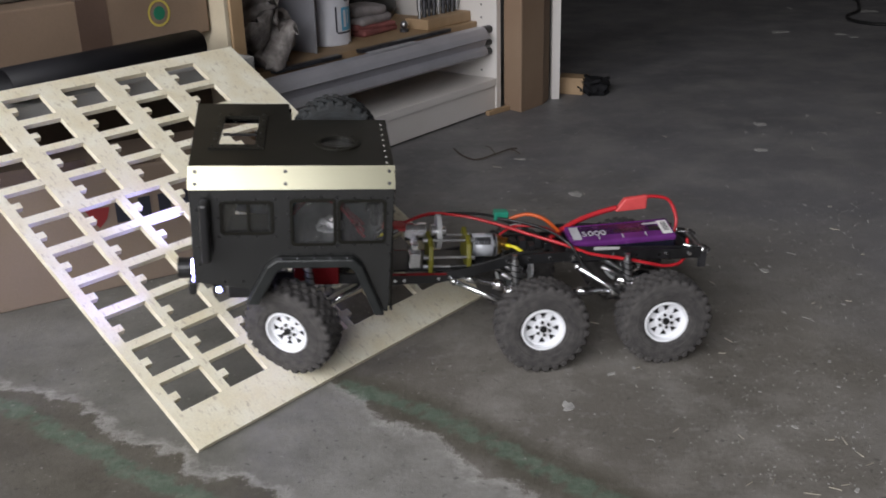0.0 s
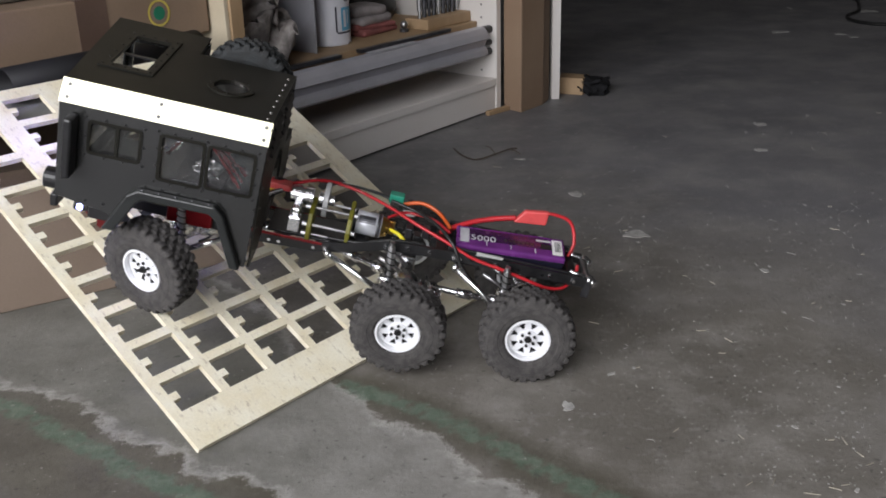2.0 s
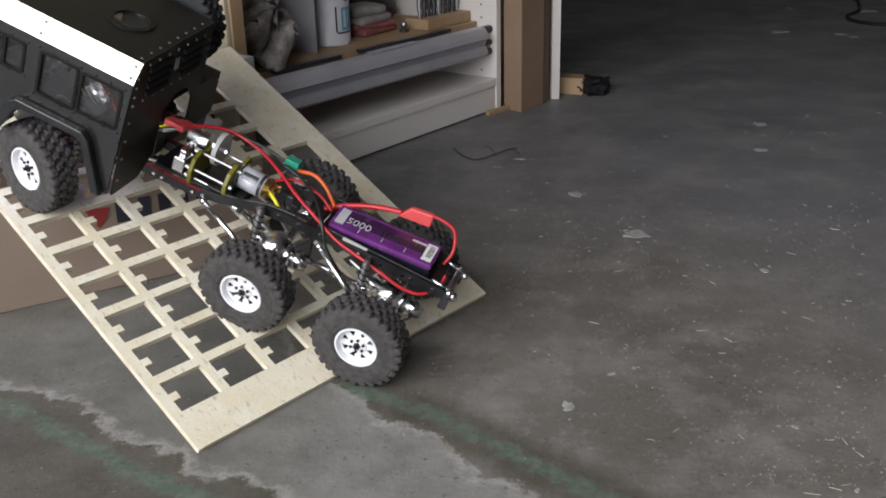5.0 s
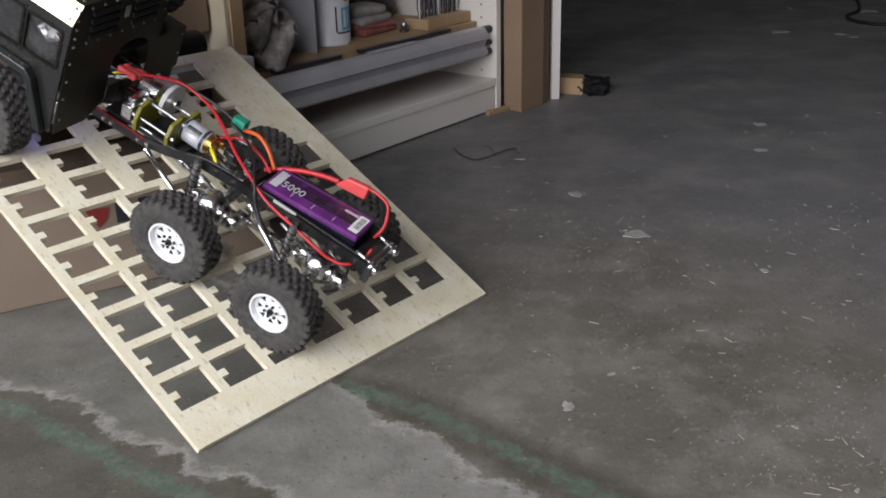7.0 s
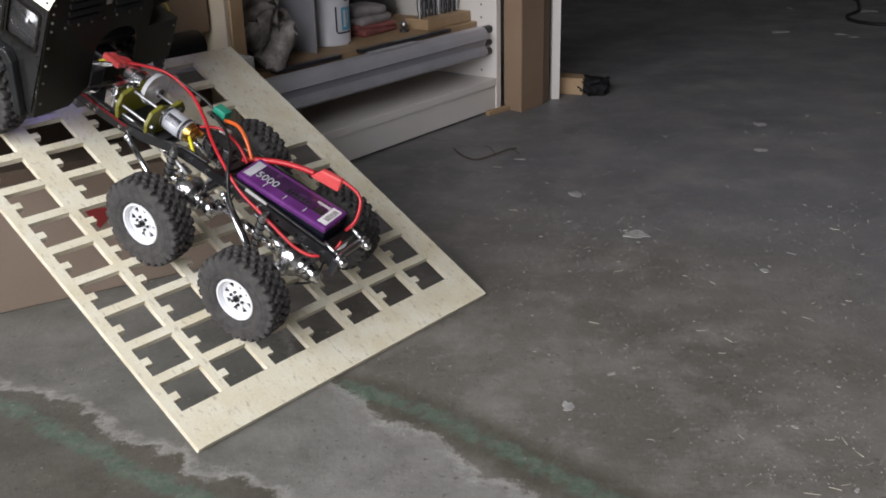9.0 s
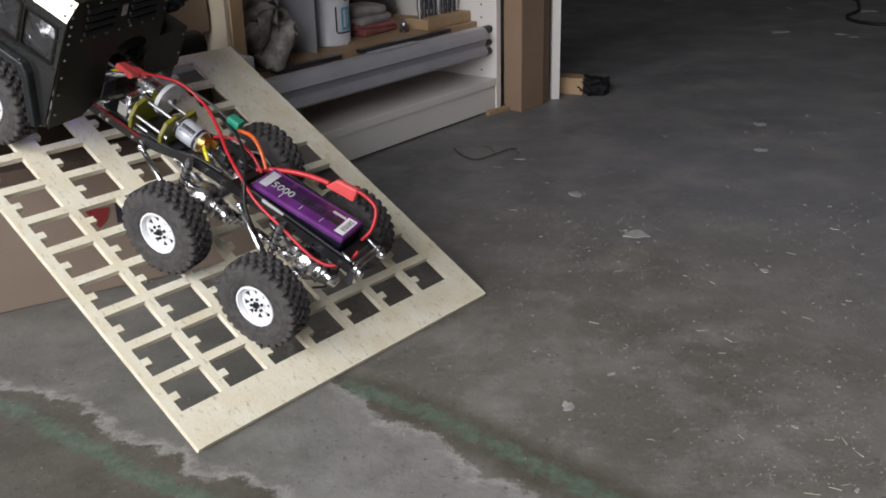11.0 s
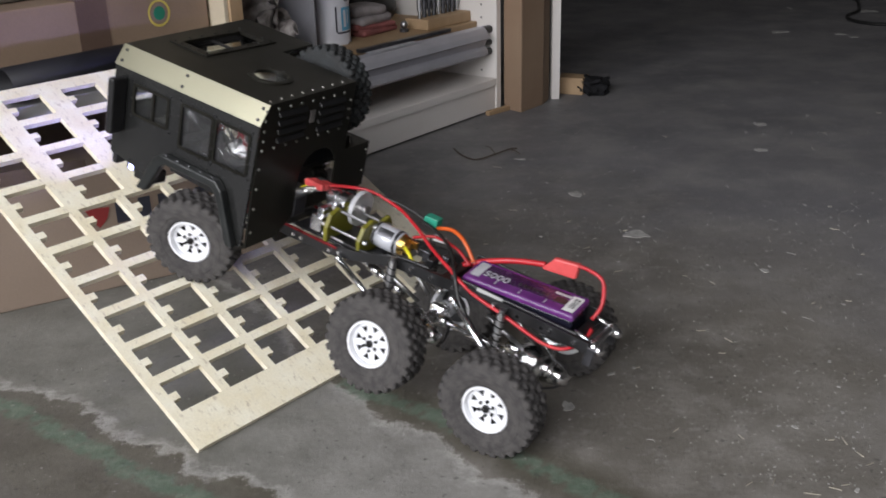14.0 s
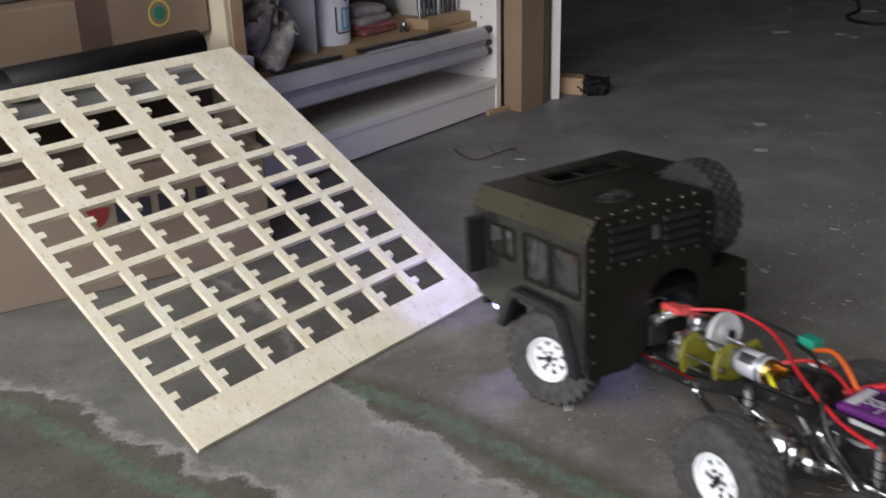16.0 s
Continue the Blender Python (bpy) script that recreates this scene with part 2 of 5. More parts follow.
# ---------------------------------------------------------------- building helpers


def obj(name, bm, material, parent=None, smooth=False):
    me = bpy.data.meshes.new(name)
    bm.normal_update()
    bm.to_mesh(me)
    bm.free()
    for x in material if isinstance(material, (list, tuple)) else [material]:
        me.materials.append(x)
    if smooth:
        me.polygons.foreach_set("use_smooth", [True] * len(me.polygons))
    o = new(name, me)
    if parent is not None:
        o.parent = parent
    return o


def part(name, bm, material, parent, label="", smooth=False):
    o = obj(name, bm, material, parent, smooth)
    return tagged(o, label) if label else o


def empty(name, m=None):
    o = new(name)
    o.empty_display_size = 0.05
    if m is not None:
        o.matrix_world = m
    return o


def box(bm, x0, x1, y0, y1, z0, z1, bevel=0.0, m=None, mi=0):
    r = bmesh.ops.create_cube(bm, size=1.0)
    vs = r["verts"]
    for v in vs:
        v.co = Vector(((x0 + x1) / 2 + v.co.x * (x1 - x0), (y0 + y1) / 2 + v.co.y * (y1 - y0), (z0 + z1) / 2 + v.co.z * (z1 - z0)))
    es = list({e for v in vs for e in v.link_edges})
    fs = list({f for v in vs for f in v.link_faces})
    for f in fs:
        f.material_index = mi
    if bevel:
        rb = bmesh.ops.bevel(bm, geom=es, offset=bevel, segments=2, profile=0.5, affect="EDGES", clamp_overlap=True)
        vs = list({v for f in rb["faces"] for v in f.verts} | {v for v in vs if v.is_valid})
        for f in rb["faces"]:
            f.material_index = mi
    if m is not None:
        bmesh.ops.transform(bm, matrix=m, verts=vs)
    return vs


def cyl(bm, p, q, r, seg=16, r2=None, caps=True, mi=0):
    p, q = Vector(p), Vector(q)
    d = q - p
    m = Matrix.Translation((p + q) / 2) @ d.to_track_quat("Z", "Y").to_matrix().to_4x4()
    g = bmesh.ops.create_cone(bm, cap_ends=caps, segments=seg, radius1=r, radius2=r if r2 is None else r2, depth=d.length, matrix=m)
    for f in {f for v in g["verts"] for f in v.link_faces}:
        f.material_index = mi
    return g["verts"]


def ball(bm, p, r, seg=10):
    return bmesh.ops.create_uvsphere(bm, u_segments=seg, v_segments=max(4, seg // 2), radius=r, matrix=Matrix.Translation(p))["verts"]


def smooth_path(points, n=8):
    """A rounded path through the points."""
    ps = [Vector(p) for p in points]
    out = []
    for i in range(len(ps) - 1):
        a, b, c, d = ps[max(i - 1, 0)], ps[i], ps[i + 1], ps[min(i + 2, len(ps) - 1)]
        for k in range(n):
            t = k / n
            out.append(0.5 * ((2 * b) + (c - a) * t + (2 * a - 5 * b + 4 * c - d) * t * t + (3 * b - a - 3 * c + d) * t ** 3))
    return out + [ps[-1]]


def sweep(bm, points, r, seg=8, n=8):
    """A round cable along the points."""
    path = smooth_path(points, n)
    rings, up = [], Vector((0.13, 0.27, 0.95))
    for i, p in enumerate(path):
        t = (path[min(i + 1, len(path) - 1)] - path[max(i - 1, 0)]).normalized()
        a = t.cross(up).normalized()
        b = a.cross(t)
        rings.append([bm.verts.new(p + r * (math.cos(2 * math.pi * k / seg) * a + math.sin(2 * math.pi * k / seg) * b)) for k in range(seg)])
    for ra, rb in zip(rings, rings[1:]):
        for k in range(seg):
            bm.faces.new((ra[k], rb[k], rb[(k + 1) % seg], ra[(k + 1) % seg]))
    bm.faces.new(rings[0])
    bm.faces.new(list(reversed(rings[-1])))


def plate(bm, outline, holes, thick, m, mi=0):
    """A sheet in the plane (a, b), with holes, from 0 to thick along the third axis, placed by m."""
    tmp = bmesh.new()
    loops = []
    for loop in [outline, *holes]:
        vs = [tmp.verts.new((a, b, 0)) for a, b in loop]
        loops.append(vs)
        for i in range(len(vs)):
            tmp.edges.new((vs[i], vs[(i + 1) % len(vs)]))
    bmesh.ops.triangle_fill(tmp, use_beauty=True, use_dissolve=False, edges=list(tmp.edges))
    tmp.verts.index_update()
    flat = [tuple(v.index for v in f.verts) for f in tmp.faces]
    cos = [v.co.copy() for v in tmp.verts]
    idx = [[v.index for v in vs] for vs in loops]
    tmp.free()
    lo = [bm.verts.new(m @ Vector((c.x, c.y, 0))) for c in cos]
    hi = [bm.verts.new(m @ Vector((c.x, c.y, thick))) for c in cos]
    fs = []
    for f in flat:
        fs.append(bm.faces.new([lo[i] for i in reversed(f)]))
        fs.append(bm.faces.new([hi[i] for i in f]))
    for vs in idx:
        for i in range(len(vs)):
            a, b = vs[i], vs[(i + 1) % len(vs)]
            fs.append(bm.faces.new((lo[a], lo[b], hi[b], hi[a])))
    for f in fs:
        f.material_index = mi
    bmesh.ops.recalc_face_normals(bm, faces=fs)


def lathe(bm, profile, seg=40, axis="Y", mi=0):
    """A turned body: profile rows (radius, along), closed as a ring."""
    rings = []
    for k in range(seg):
        a = 2 * math.pi * k / seg
        rings.append([bm.verts.new((r * math.cos(a), h, r * math.sin(a))) for r, h in profile])
    for k in range(seg):
        A, B = rings[k], rings[(k + 1) % seg]
        for i in range(len(profile)):
            j = (i + 1) % len(profile)
            bm.faces.new((A[i], A[j], B[j], B[i])).material_index = mi


def rect(a0, a1, b0, b1):
    return [(a0, b0), (a1, b0), (a1, b1), (a0, b1)]


def rrect(a0, a1, b0, b1, r, n=4):
    """A rectangle with rounded corners."""
    out = []
    for ca, cb, s in ((a1 - r, b1 - r, 0), (a0 + r, b1 - r, 90), (a0 + r, b0 + r, 180), (a1 - r, b0 + r, 270)):
        out += [(ca + r * math.cos(radians(s + 90 * k / n)), cb + r * math.sin(radians(s + 90 * k / n))) for k in range(n + 1)]
    return out


def circle(ca, cb, r, n=20, ph=0.0):
    return [(ca + r * math.cos(2 * math.pi * k / n + ph), cb + r * math.sin(2 * math.pi * k / n + ph)) for k in range(n)]

# ---------------------------------------------------------------- floor, walls, ceiling
BARE = [(-1.10, 1.42), (-0.80, 1.25), (-0.60, 1.10), (-0.553, 1.058), (-0.515, 1.049), (-0.474, 1.033), (-0.433, 1.011), (-0.378, 0.941), (-0.344, 0.922), (-0.294, 0.909), (-0.278, 0.871), (-0.258, 0.860), (-0.222, 0.858), (-0.175, 0.825), (-0.10, 0.70),
        (0.11, 0.72), (0.085, 0.80), (0.077, 0.830), (0.035, 0.845), (0.004, 0.904), (-0.040, 0.945), (-0.075, 0.962), (-0.116, 1.032), (-0.18, 1.10), (-0.24, 1.25), (-0.40, 1.45), (-0.80, 1.70)]
GREEN = [[(-0.62, 1.07), (-0.539, 1.023), (-0.494, 0.995), (-0.447, 0.956), (-0.404, 0.925), (-0.347, 0.880), (-0.29, 0.847), (-0.22, 0.80)],
         [(-0.125, 1.045), (-0.102, 1.031), (-0.02, 0.975), (0.042, 0.914), (0.098, 0.858), (0.144, 0.817), (0.19, 0.77)]]


def seg_dist(p, a, b):
    ab = (b[0] - a[0], b[1] - a[1])
    t = max(0, min(1, ((p[0] - a[0]) * ab[0] + (p[1] - a[1]) * ab[1]) / (ab[0] ** 2 + ab[1] ** 2)))
    return math.hypot(p[0] - a[0] - t * ab[0], p[1] - a[1] - t * ab[1])


def inside(p, poly):
    c = False
    for i in range(len(poly)):
        (x0, y0), (x1, y1) = poly[i - 1], poly[i]
        if (y0 > p[1]) != (y1 > p[1]) and p[0] < (x1 - x0) * (p[1] - y0) / (y1 - y0) + x0:
            c = not c
    return c


def make_floor():
    xs = [-6.0, -3.0, -1.8] + [-1.3 + 0.016 * i for i in range(138)] + [1.2, 1.8, 2.6, 3.4]
    ys = [-6.0, -2.5, -1.2, 0.0, 0.45] + [0.6 + 0.016 * i for i in range(75)] + [2.0, 2.4, 3.0, 4.0, 5.2, 6.4]
    nx = len(xs)
    verts = [(x, y, 0.0) for y in ys for x in xs]
    faces = [(j * nx + i, j * nx + i + 1, (j + 1) * nx + i + 1, (j + 1) * nx + i) for j in range(len(ys) - 1) for i in range(nx - 1)]
    me = bpy.data.meshes.new("floor")
    me.from_pydata(verts, [], faces)
    me.materials.append(M_FLOOR)
    for a in ("wear", "green", "grime", "oil", "pale_right"):
        me.attributes.new(a, "FLOAT", "POINT")
    wear, green, grime, oil, pale_right = (me.attributes[a] for a in ("wear", "green", "grime", "oil", "pale_right"))
    for i, v in enumerate(verts):
        d = min(seg_dist(v, BARE[k - 1], BARE[k]) for k in range(len(BARE)))
        wear.data[i].value = 0.5 + max(-0.5, min(0.5, (d if inside(v, BARE) else -d) * 9))
        g = min(seg_dist(v, line[k], line[k + 1]) for line in GREEN for k in range(len(line) - 1))
        green.data[i].value = max(0.0, 1.0 - g / 0.033)
        o_ = min(min(seg_dist(v, line[k], line[k + 1]) for k in range(len(line) - 1)) / w for line, w in zip(GREEN, (0.20, 0.055)))
        oil.data[i].value = max(0.0, 1.0 - o_)
        # 0 left of x = -0.26, rising to 1 at x = -0.06
        pale_right.data[i].value = max(0.0, min(1.0, (v[0] + 0.26) / 0.20))
        # brown grime round the middle, the sheen-tinted grey beyond it
        grime.data[i].value = max(0.0, min(1.0, 1.15 - math.hypot(v[0] - 0.12, (v[1] - 1.02) * 0.9) / 0.80))
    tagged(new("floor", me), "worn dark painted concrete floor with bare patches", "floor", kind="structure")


make_floor()


def slab(name, dims, material, label, category, bevel=0.0):
    bm = bmesh.new()
    box(bm, *dims, bevel)
    return tagged(obj(name, bm, material), label, category, kind="structure")


slab("wall_back", (-4.2, 3.55, 6.4, 6.55, 0, 3.4), M_WALL, "dark plastered garage back wall", "wall")
slab("wall_east", (3.4, 3.55, -5.2, 6.55, 0, 3.4), M_WALL, "dark plastered garage side wall", "wall")
slab("wall_west", (-4.2, -4.05, 0.15, 6.55, 0, 3.4), M_WALL, "dark plastered garage side wall", "wall")
slab("ceiling", (-4.6, 3.55, -5.4, 6.55, 3.4, 3.5), M_CEIL, "dim garage ceiling", "ceiling")
bm = bmesh.new()
plate(bm, rect(-3.2, 5.9, 0, 3.4), [rect(-1.9, 1.9, 0.001, 2.9)], 0.15, pose(-1.63, -1.33, 0, 0, 0, -30) @ Matrix(((1, 0, 0, 0), (0, 0, 1, -0.15), (0, 1, 0, 0), (0, 0, 0, 1))))
tagged(obj("wall_front", bm, M_WALL), "garage front wall with an open door", "wall", kind="structure")

# ---------------------------------------------------------------- the perforated board used as a ramp
RAMP_AZ, RAMP_SLOPE, RAMP_T = 49.47, 29.82, 0.0074
RU = Vector((math.cos(radians(RAMP_AZ)), math.sin(radians(RAMP_AZ)), 0))
RK = Vector((-RU.y, RU.x, 0))
RV = RK * math.cos(radians(RAMP_SLOPE)) + Vector((0, 0, math.sin(radians(RAMP_SLOPE))))
RN = RU.cross(RV)
RO = Vector((-0.2741, 0.9052, 0.0)) + RN * 0.0068
RAMP_W, RAMP_L = 0.5125, 0.6185
RAMP_M = Matrix((RU, RV, RN)).transposed().to_4x4()
RAMP_M.translation = RO


def make_ramp():
    pu, pv, w, h, pu2, u0, v0 = 0.0682, 0.0559, 0.0565, 0.0439, 0.0880, 0.0135, 0.0509
    holes = [(u0 + c * pu, v0 + r * pv) for r in range(6) for c in range(7)] + [(u0 + c * pu2, v0 + r * pv) for r in range(6, 10) for c in range(5)]
    tab = (0.0105, 0.0165, 0.0265)
    bm = bmesh.new()
    top = {}

    def vert(u, v, z):
        k = (round(u, 5), round(v, 5), z)
        if k not in top:
            top[k] = bm.verts.new((u, v, 0.0 if z else -RAMP_T))
        return top[k]

    vsplit = v0 + 6 * pv - (pv - h) / 2
    for lo, hi, cs in ((0.0, vsplit, [q for q in holes if q[1] < vsplit]), (vsplit, RAMP_L, [q for q in holes if q[1] > vsplit])):
        us = sorted({0.0, RAMP_W, *[a + e for a, _ in cs for e in (0, tab[0], w)]})
        vs = sorted({lo, hi, *[b + e for _, b in cs for e in (0, tab[1], tab[2], h)]})

        def solid(u, v):
            if not (0 < u < RAMP_W and lo < v < hi):
                return lo > 0 and v < lo or lo == 0 and v > hi
            for a, b in cs:
                if a < u < a + w and b < v < b + h:
                    return u < a + tab[0] and b + tab[1] < v < b + tab[2]
            return True

        mu = [(us[i] + us[i + 1]) / 2 for i in range(len(us) - 1)]
        mv = [(vs[j] + vs[j + 1]) / 2 for j in range(len(vs) - 1)]
        for i, cu in enumerate(mu):
            for j, cv in enumerate(mv):
                if not solid(cu, cv):
                    continue
                a, b, c, d = us[i], us[i + 1], vs[j], vs[j + 1]
                bm.faces.new((vert(a, c, 1), vert(b, c, 1), vert(b, d, 1), vert(a, d, 1)))
                bm.faces.new((vert(a, d, 0), vert(b, d, 0), vert(b, c, 0), vert(a, c, 0)))
                for (du, dv), e in (((-1, 0), ((a, d), (a, c))), ((1, 0), ((b, c), (b, d))), ((0, -1), ((a, c), (b, c))), ((0, 1), ((b, d), (a, d)))):
                    ou = cu if not du else (mu[i + du] if 0 <= i + du < len(mu) else (-1 if du < 0 else 9))
                    ov = cv if not dv else (mv[j + dv] if 0 <= j + dv < len(mv) else (lo - 0.001 if dv < 0 else hi + 0.001))
                    if not solid(ou, ov) or (ov < 0 or ov > RAMP_L):
                        (u1, v1), (u2, v2) = e
                        bm.faces.new((vert(u1, v1, 0), vert(u2, v2, 0), vert(u2, v2, 1), vert(u1, v1, 1))).material_index = 1
    bmesh.ops.recalc_face_normals(bm, faces=bm.faces)
    o = obj("ramp_board", bm, [M_PLY, M_PLY_EDGE])
    o.matrix_world = RAMP_M
    tagged(o, "pale plywood board with rows of square cut-outs, leaning as a ramp", "ramp")


make_ramp()

# ---------------------------------------------------------------- shelf unit behind the ramp
SHELF = pose(0.158, 2.434, 0, 0, 0, 52.03)


def shelf_unit():
    u = empty("shelf_unit", SHELF)
    tagged(u, "white laminate shelf unit standing on the floor", "shelf")

    def p(name, dims, material, bevel=0.0012, label=""):
        bm = bmesh.new()
        box(bm, *dims, bevel)
        return part(name, bm, material, u, label)

    # uprights and panels raised to 2.05, unseen above, to shade the floor behind
    side = p("side_panel", (-0.019, 0.0, 0.0, 0.40, 0.0, 2.05), M_LAMINATE)
    for z in (0.10, 0.165, 0.23, 0.262, 0.294, 0.326):
        for w in (0.045, 0.33):
            bm = bmesh.new()
            cyl(bm, (-0.0186, w, z), (-0.0198, w, z), 0.0026, 10)
            part("peg_hole", bm, M_BLACK, side, "dark shelf-peg hole")
    p("upright", (-0.862, -0.832, -0.012, 0.40, 0.0, 2.05), M_WOOD, 0.002, "upright with a pine front edge")
    p("upright_panel", (-0.872, -0.8625, -0.008, 0.40, 0.0, 2.05), M_CREAM, 0.0012, "cream upright panel")
    p("left_side", (-1.75, -1.73, 0.0, 0.40, 0.0, 2.05), M_LAMINATE)
    p("plinth", (-0.831, -0.02, 0.004, 0.020, 0.005, 0.064), M_LAMINATE)
    p("bottom_shelf", (-0.831, -0.02, 0.0, 0.40, 0.0645, 0.083), M_LAMINATE)
    p("back_panel", (-1.73, -0.0195, 0.402, 0.412, 0.0, 2.05), M_GREYBOARD)
    p("wooden_shelf", (-0.831, -0.02, 0.058, 0.40, 0.202, 0.220), M_WOOD, 0.0015, "worn wooden shelf board")
    p("low_shelf", (-1.729, -0.873, -0.075, 0.40, 0.262, 0.286), M_GREYBOARD, 0.002, "grey low shelf board")
    p("front_board", (-1.729, -0.873, 0.05, 0.064, 0.0, 0.26), M_WOODDARK)
    p("upper_shelf", (-0.831, -0.02, 0.0, 0.40, 0.62, 0.64), M_LAMINATE)
    p("upper_shelf", (-1.729, -0.873, 0.0, 0.40, 0.62, 0.64), M_LAMINATE)


shelf_unit()


def on_shelf(o):
    o.matrix_world = SHELF @ o.matrix_world
    return o


def roller_profile():
    e = empty("aluminium_profile")
    tagged(e, "long grey aluminium profile mounted across the shelf", "profile")
    sec = [(0.056, 0.1995), (0.030, 0.214), (0.012, 0.212), (0.002, 0.200), (-0.004, 0.188), (0.006, 0.183), (0.012, 0.168), (0.004, 0.160), (0.002, 0.150), (0.014, 0.142), (0.044, 0.140), (0.056, 0.150)]
    bm = bmesh.new()
    a = [bm.verts.new((-0.826, y, z)) for y, z in sec]
    b = [bm.verts.new((-0.052, y, z)) for y, z in sec]
    for i in range(len(sec)):
        j = (i + 1) % len(sec)
        bm.faces.new((a[i], b[i], b[j], a[j]))
    bm.faces.new(list(reversed(a)))
    bm.faces.new(b)
    bmesh.ops.recalc_face_normals(bm, faces=bm.faces)
    part("extrusion", bm, M_ALU, e)
    for k, (z, r) in enumerate(((0.204, 0.010), (0.172, 0.008), (0.150, 0.009))):
        bm = bmesh.new()
        cyl(bm, (-0.051, 0.020, z), (-0.0205, 0.020, z), r, 14)
        part("end_fitting", bm, M_BLACK, e, "dark end fitting")
    for s0, s1 in ((-0.72, -0.53), (-0.47, -0.15)):
        bm = bmesh.new()
        box(bm, s0, s1, 0.040, 0.056, 0.2145, 0.222, 0.001)
        part("edge_strip", bm, M_GUN, e, "dark edge strip")
    bm = bmesh.new()
    box(bm, -0.46, -0.30, 0.018, 0.038, 0.2142, 0.2152)
    part("sticker", bm, M_SILVERLABEL, e, "pale sticker")
    on_shelf(e)


roller_profile()


def paint_can():
    e = empty("paint_can", Matrix.Translation((-0.435, 0.165, 0.220)))
    tagged(e, "white tin can with a blue printed label on the wooden shelf", "can")
    bm = bmesh.new()
    lathe(bm, [(0.0001, 0.0), (0.046, 0.0), (0.048, 0.002), (0.047, 0.004), (0.047, 0.130), (0.049, 0.133), (0.046, 0.136), (0.044, 0.131), (0.0001, 0.131)], 40)
    bmesh.ops.recalc_face_normals(bm, faces=bm.faces)
    o = part("tin", bm, M_CANWHITE, e, "", True)
    o.rotation_euler = (radians(90), 0, 0)

    def patch(a0, a1, z0, z1, material, name, label, r=0.0474):
        bm = bmesh.new()
        n = 12
        lo = [bm.verts.new((r * math.cos(radians(a0 + (a1 - a0) * k / n)), r * math.sin(radians(a0 + (a1 - a0) * k / n)), z0)) for k in range(n + 1)]
        hi = [bm.verts.new((v.co.x, v.co.y, z1)) for v in lo]
        for k in range(n):
            bm.faces.new((lo[k], lo[k + 1], hi[k + 1], hi[k]))
        part(name, bm, material, e, label)

    patch(-100, -38, 0.032, 0.082, M_BLUE, "label_field", "blue label field")
    patch(-93, -84, 0.040, 0.076, M_CANWHITE, "label_bar", "white printed bar", 0.0476)
    patch(-78, -74, 0.046, 0.076, M_CANWHITE, "label_bar", "white printed bar", 0.0476)
    patch(-118, -113, 0.030, 0.085, M_DARKPRINT, "label_arc", "dark printed arc")
    patch(-113, -60, 0.026, 0.030, M_DARKPRINT, "label_arc", "dark printed arc")
    for a in (-88, -80, -72):
        patch(a, a + 5, 0.094, 0.104, M_DARKPRINT, "letter_bar", "dark printed bar")
    # glint on the lower rim, modelled as a small chrome stub
    bm = bmesh.new()
    cyl(bm, (0.012, -0.0462, 0.002), (0.012, -0.0490, 0.002), 0.004, 8)
    part("rim_glint", bm, M_CHROME, e, "tiny chrome piece added as a glint on the rim")
    on_shelf(e)


paint_can()


def lump(name, material, dims, label, category, seed, rough=0.25, parent_m=None, cuts=5):
    """A soft irregular heap (cloth, bag) of the given size, resting on its base."""
    bm = bmesh.new()
    bmesh.ops.create_cube(bm, size=1.0)
    bmesh.ops.subdivide_edges(bm, edges=list(bm.edges), cuts=cuts, use_grid_fill=True)
    for v in bm.verts:
        c = v.co.copy()
        n_ = c.normalized()
        c = c.lerp(n_ * 0.55, 0.55)
        c += noise.noise_vector(c * 3.1 + Vector((seed, seed * 2, 0))) * rough * 0.35 + noise.noise_vector(c * 8.0 + Vector((seed, 0, 5))) * rough * 0.12
        v.co = Vector((c.x * dims[0], c.y * dims[1], (max(c.z, -0.42) + 0.42) * dims[2]))
    lowest = min(v.co.z for v in bm.verts)
    for v in bm.verts:
        v.co.z -= lowest
    o = obj(name, bm, material, None, True)
    o.matrix_world = parent_m
    return tagged(o, label, category)


def sheets(name, layers, m, label, category):
    """A loose stack of folded sheets, each a part."""
    e = empty(name)
    tagged(e, label, category)
    z = 0.0
    for k, (wx, wy, h, material, rot) in enumerate(layers):
        bm = bmesh.new()
        box(bm, -wx / 2, wx / 2, -wy / 2, wy / 2, 0, h, h * 0.42)
        bmesh.ops.subdivide_edges(bm, edges=[ed for ed in bm.edges if ed.calc_length() > 0.03], cuts=6, use_grid_fill=True)
        for v in bm.verts:
            q = noise.noise_vector(Vector((v.co.x * 22, v.co.y * 22, k * 3.7)))
            v.co += Vector((q.x * 0.004, q.y * 0.004, (q.z + 0.6) * 0.0035 * (v.co.z / h)))
            v.co.z = max(v.co.z, 0.0)
        bmesh.ops.transform(bm, matrix=pose(0, 0, z, 0, 0, rot), verts=bm.verts)
        part("folded_sheet", bm, material, e, "", True)
        z += h
    e.matrix_world = SHELF @ m
    return e


sheets("cloth_stack", [(0.13, 0.12, 0.012, M_REDCLOTH, 4), (0.12, 0.11, 0.010, M_REDCLOTH, -6), (0.12, 0.10, 0.018, M_CLOTH, 3), (0.10, 0.09, 0.022, M_CLOTH, -10)],
       Matrix.Translation((-0.285, 0.205, 0.2205)), "folded grey and red cloths stacked on the wooden shelf", "cloth")
lump("plastic_bag", M_PLASTICBAG, (0.11, 0.16, 0.17), "crumpled grey plastic bag on the wooden shelf", "bag", 3.0, 1.2, SHELF @ Matrix.Translation((-0.640, 0.23, 0.2205)), 12)
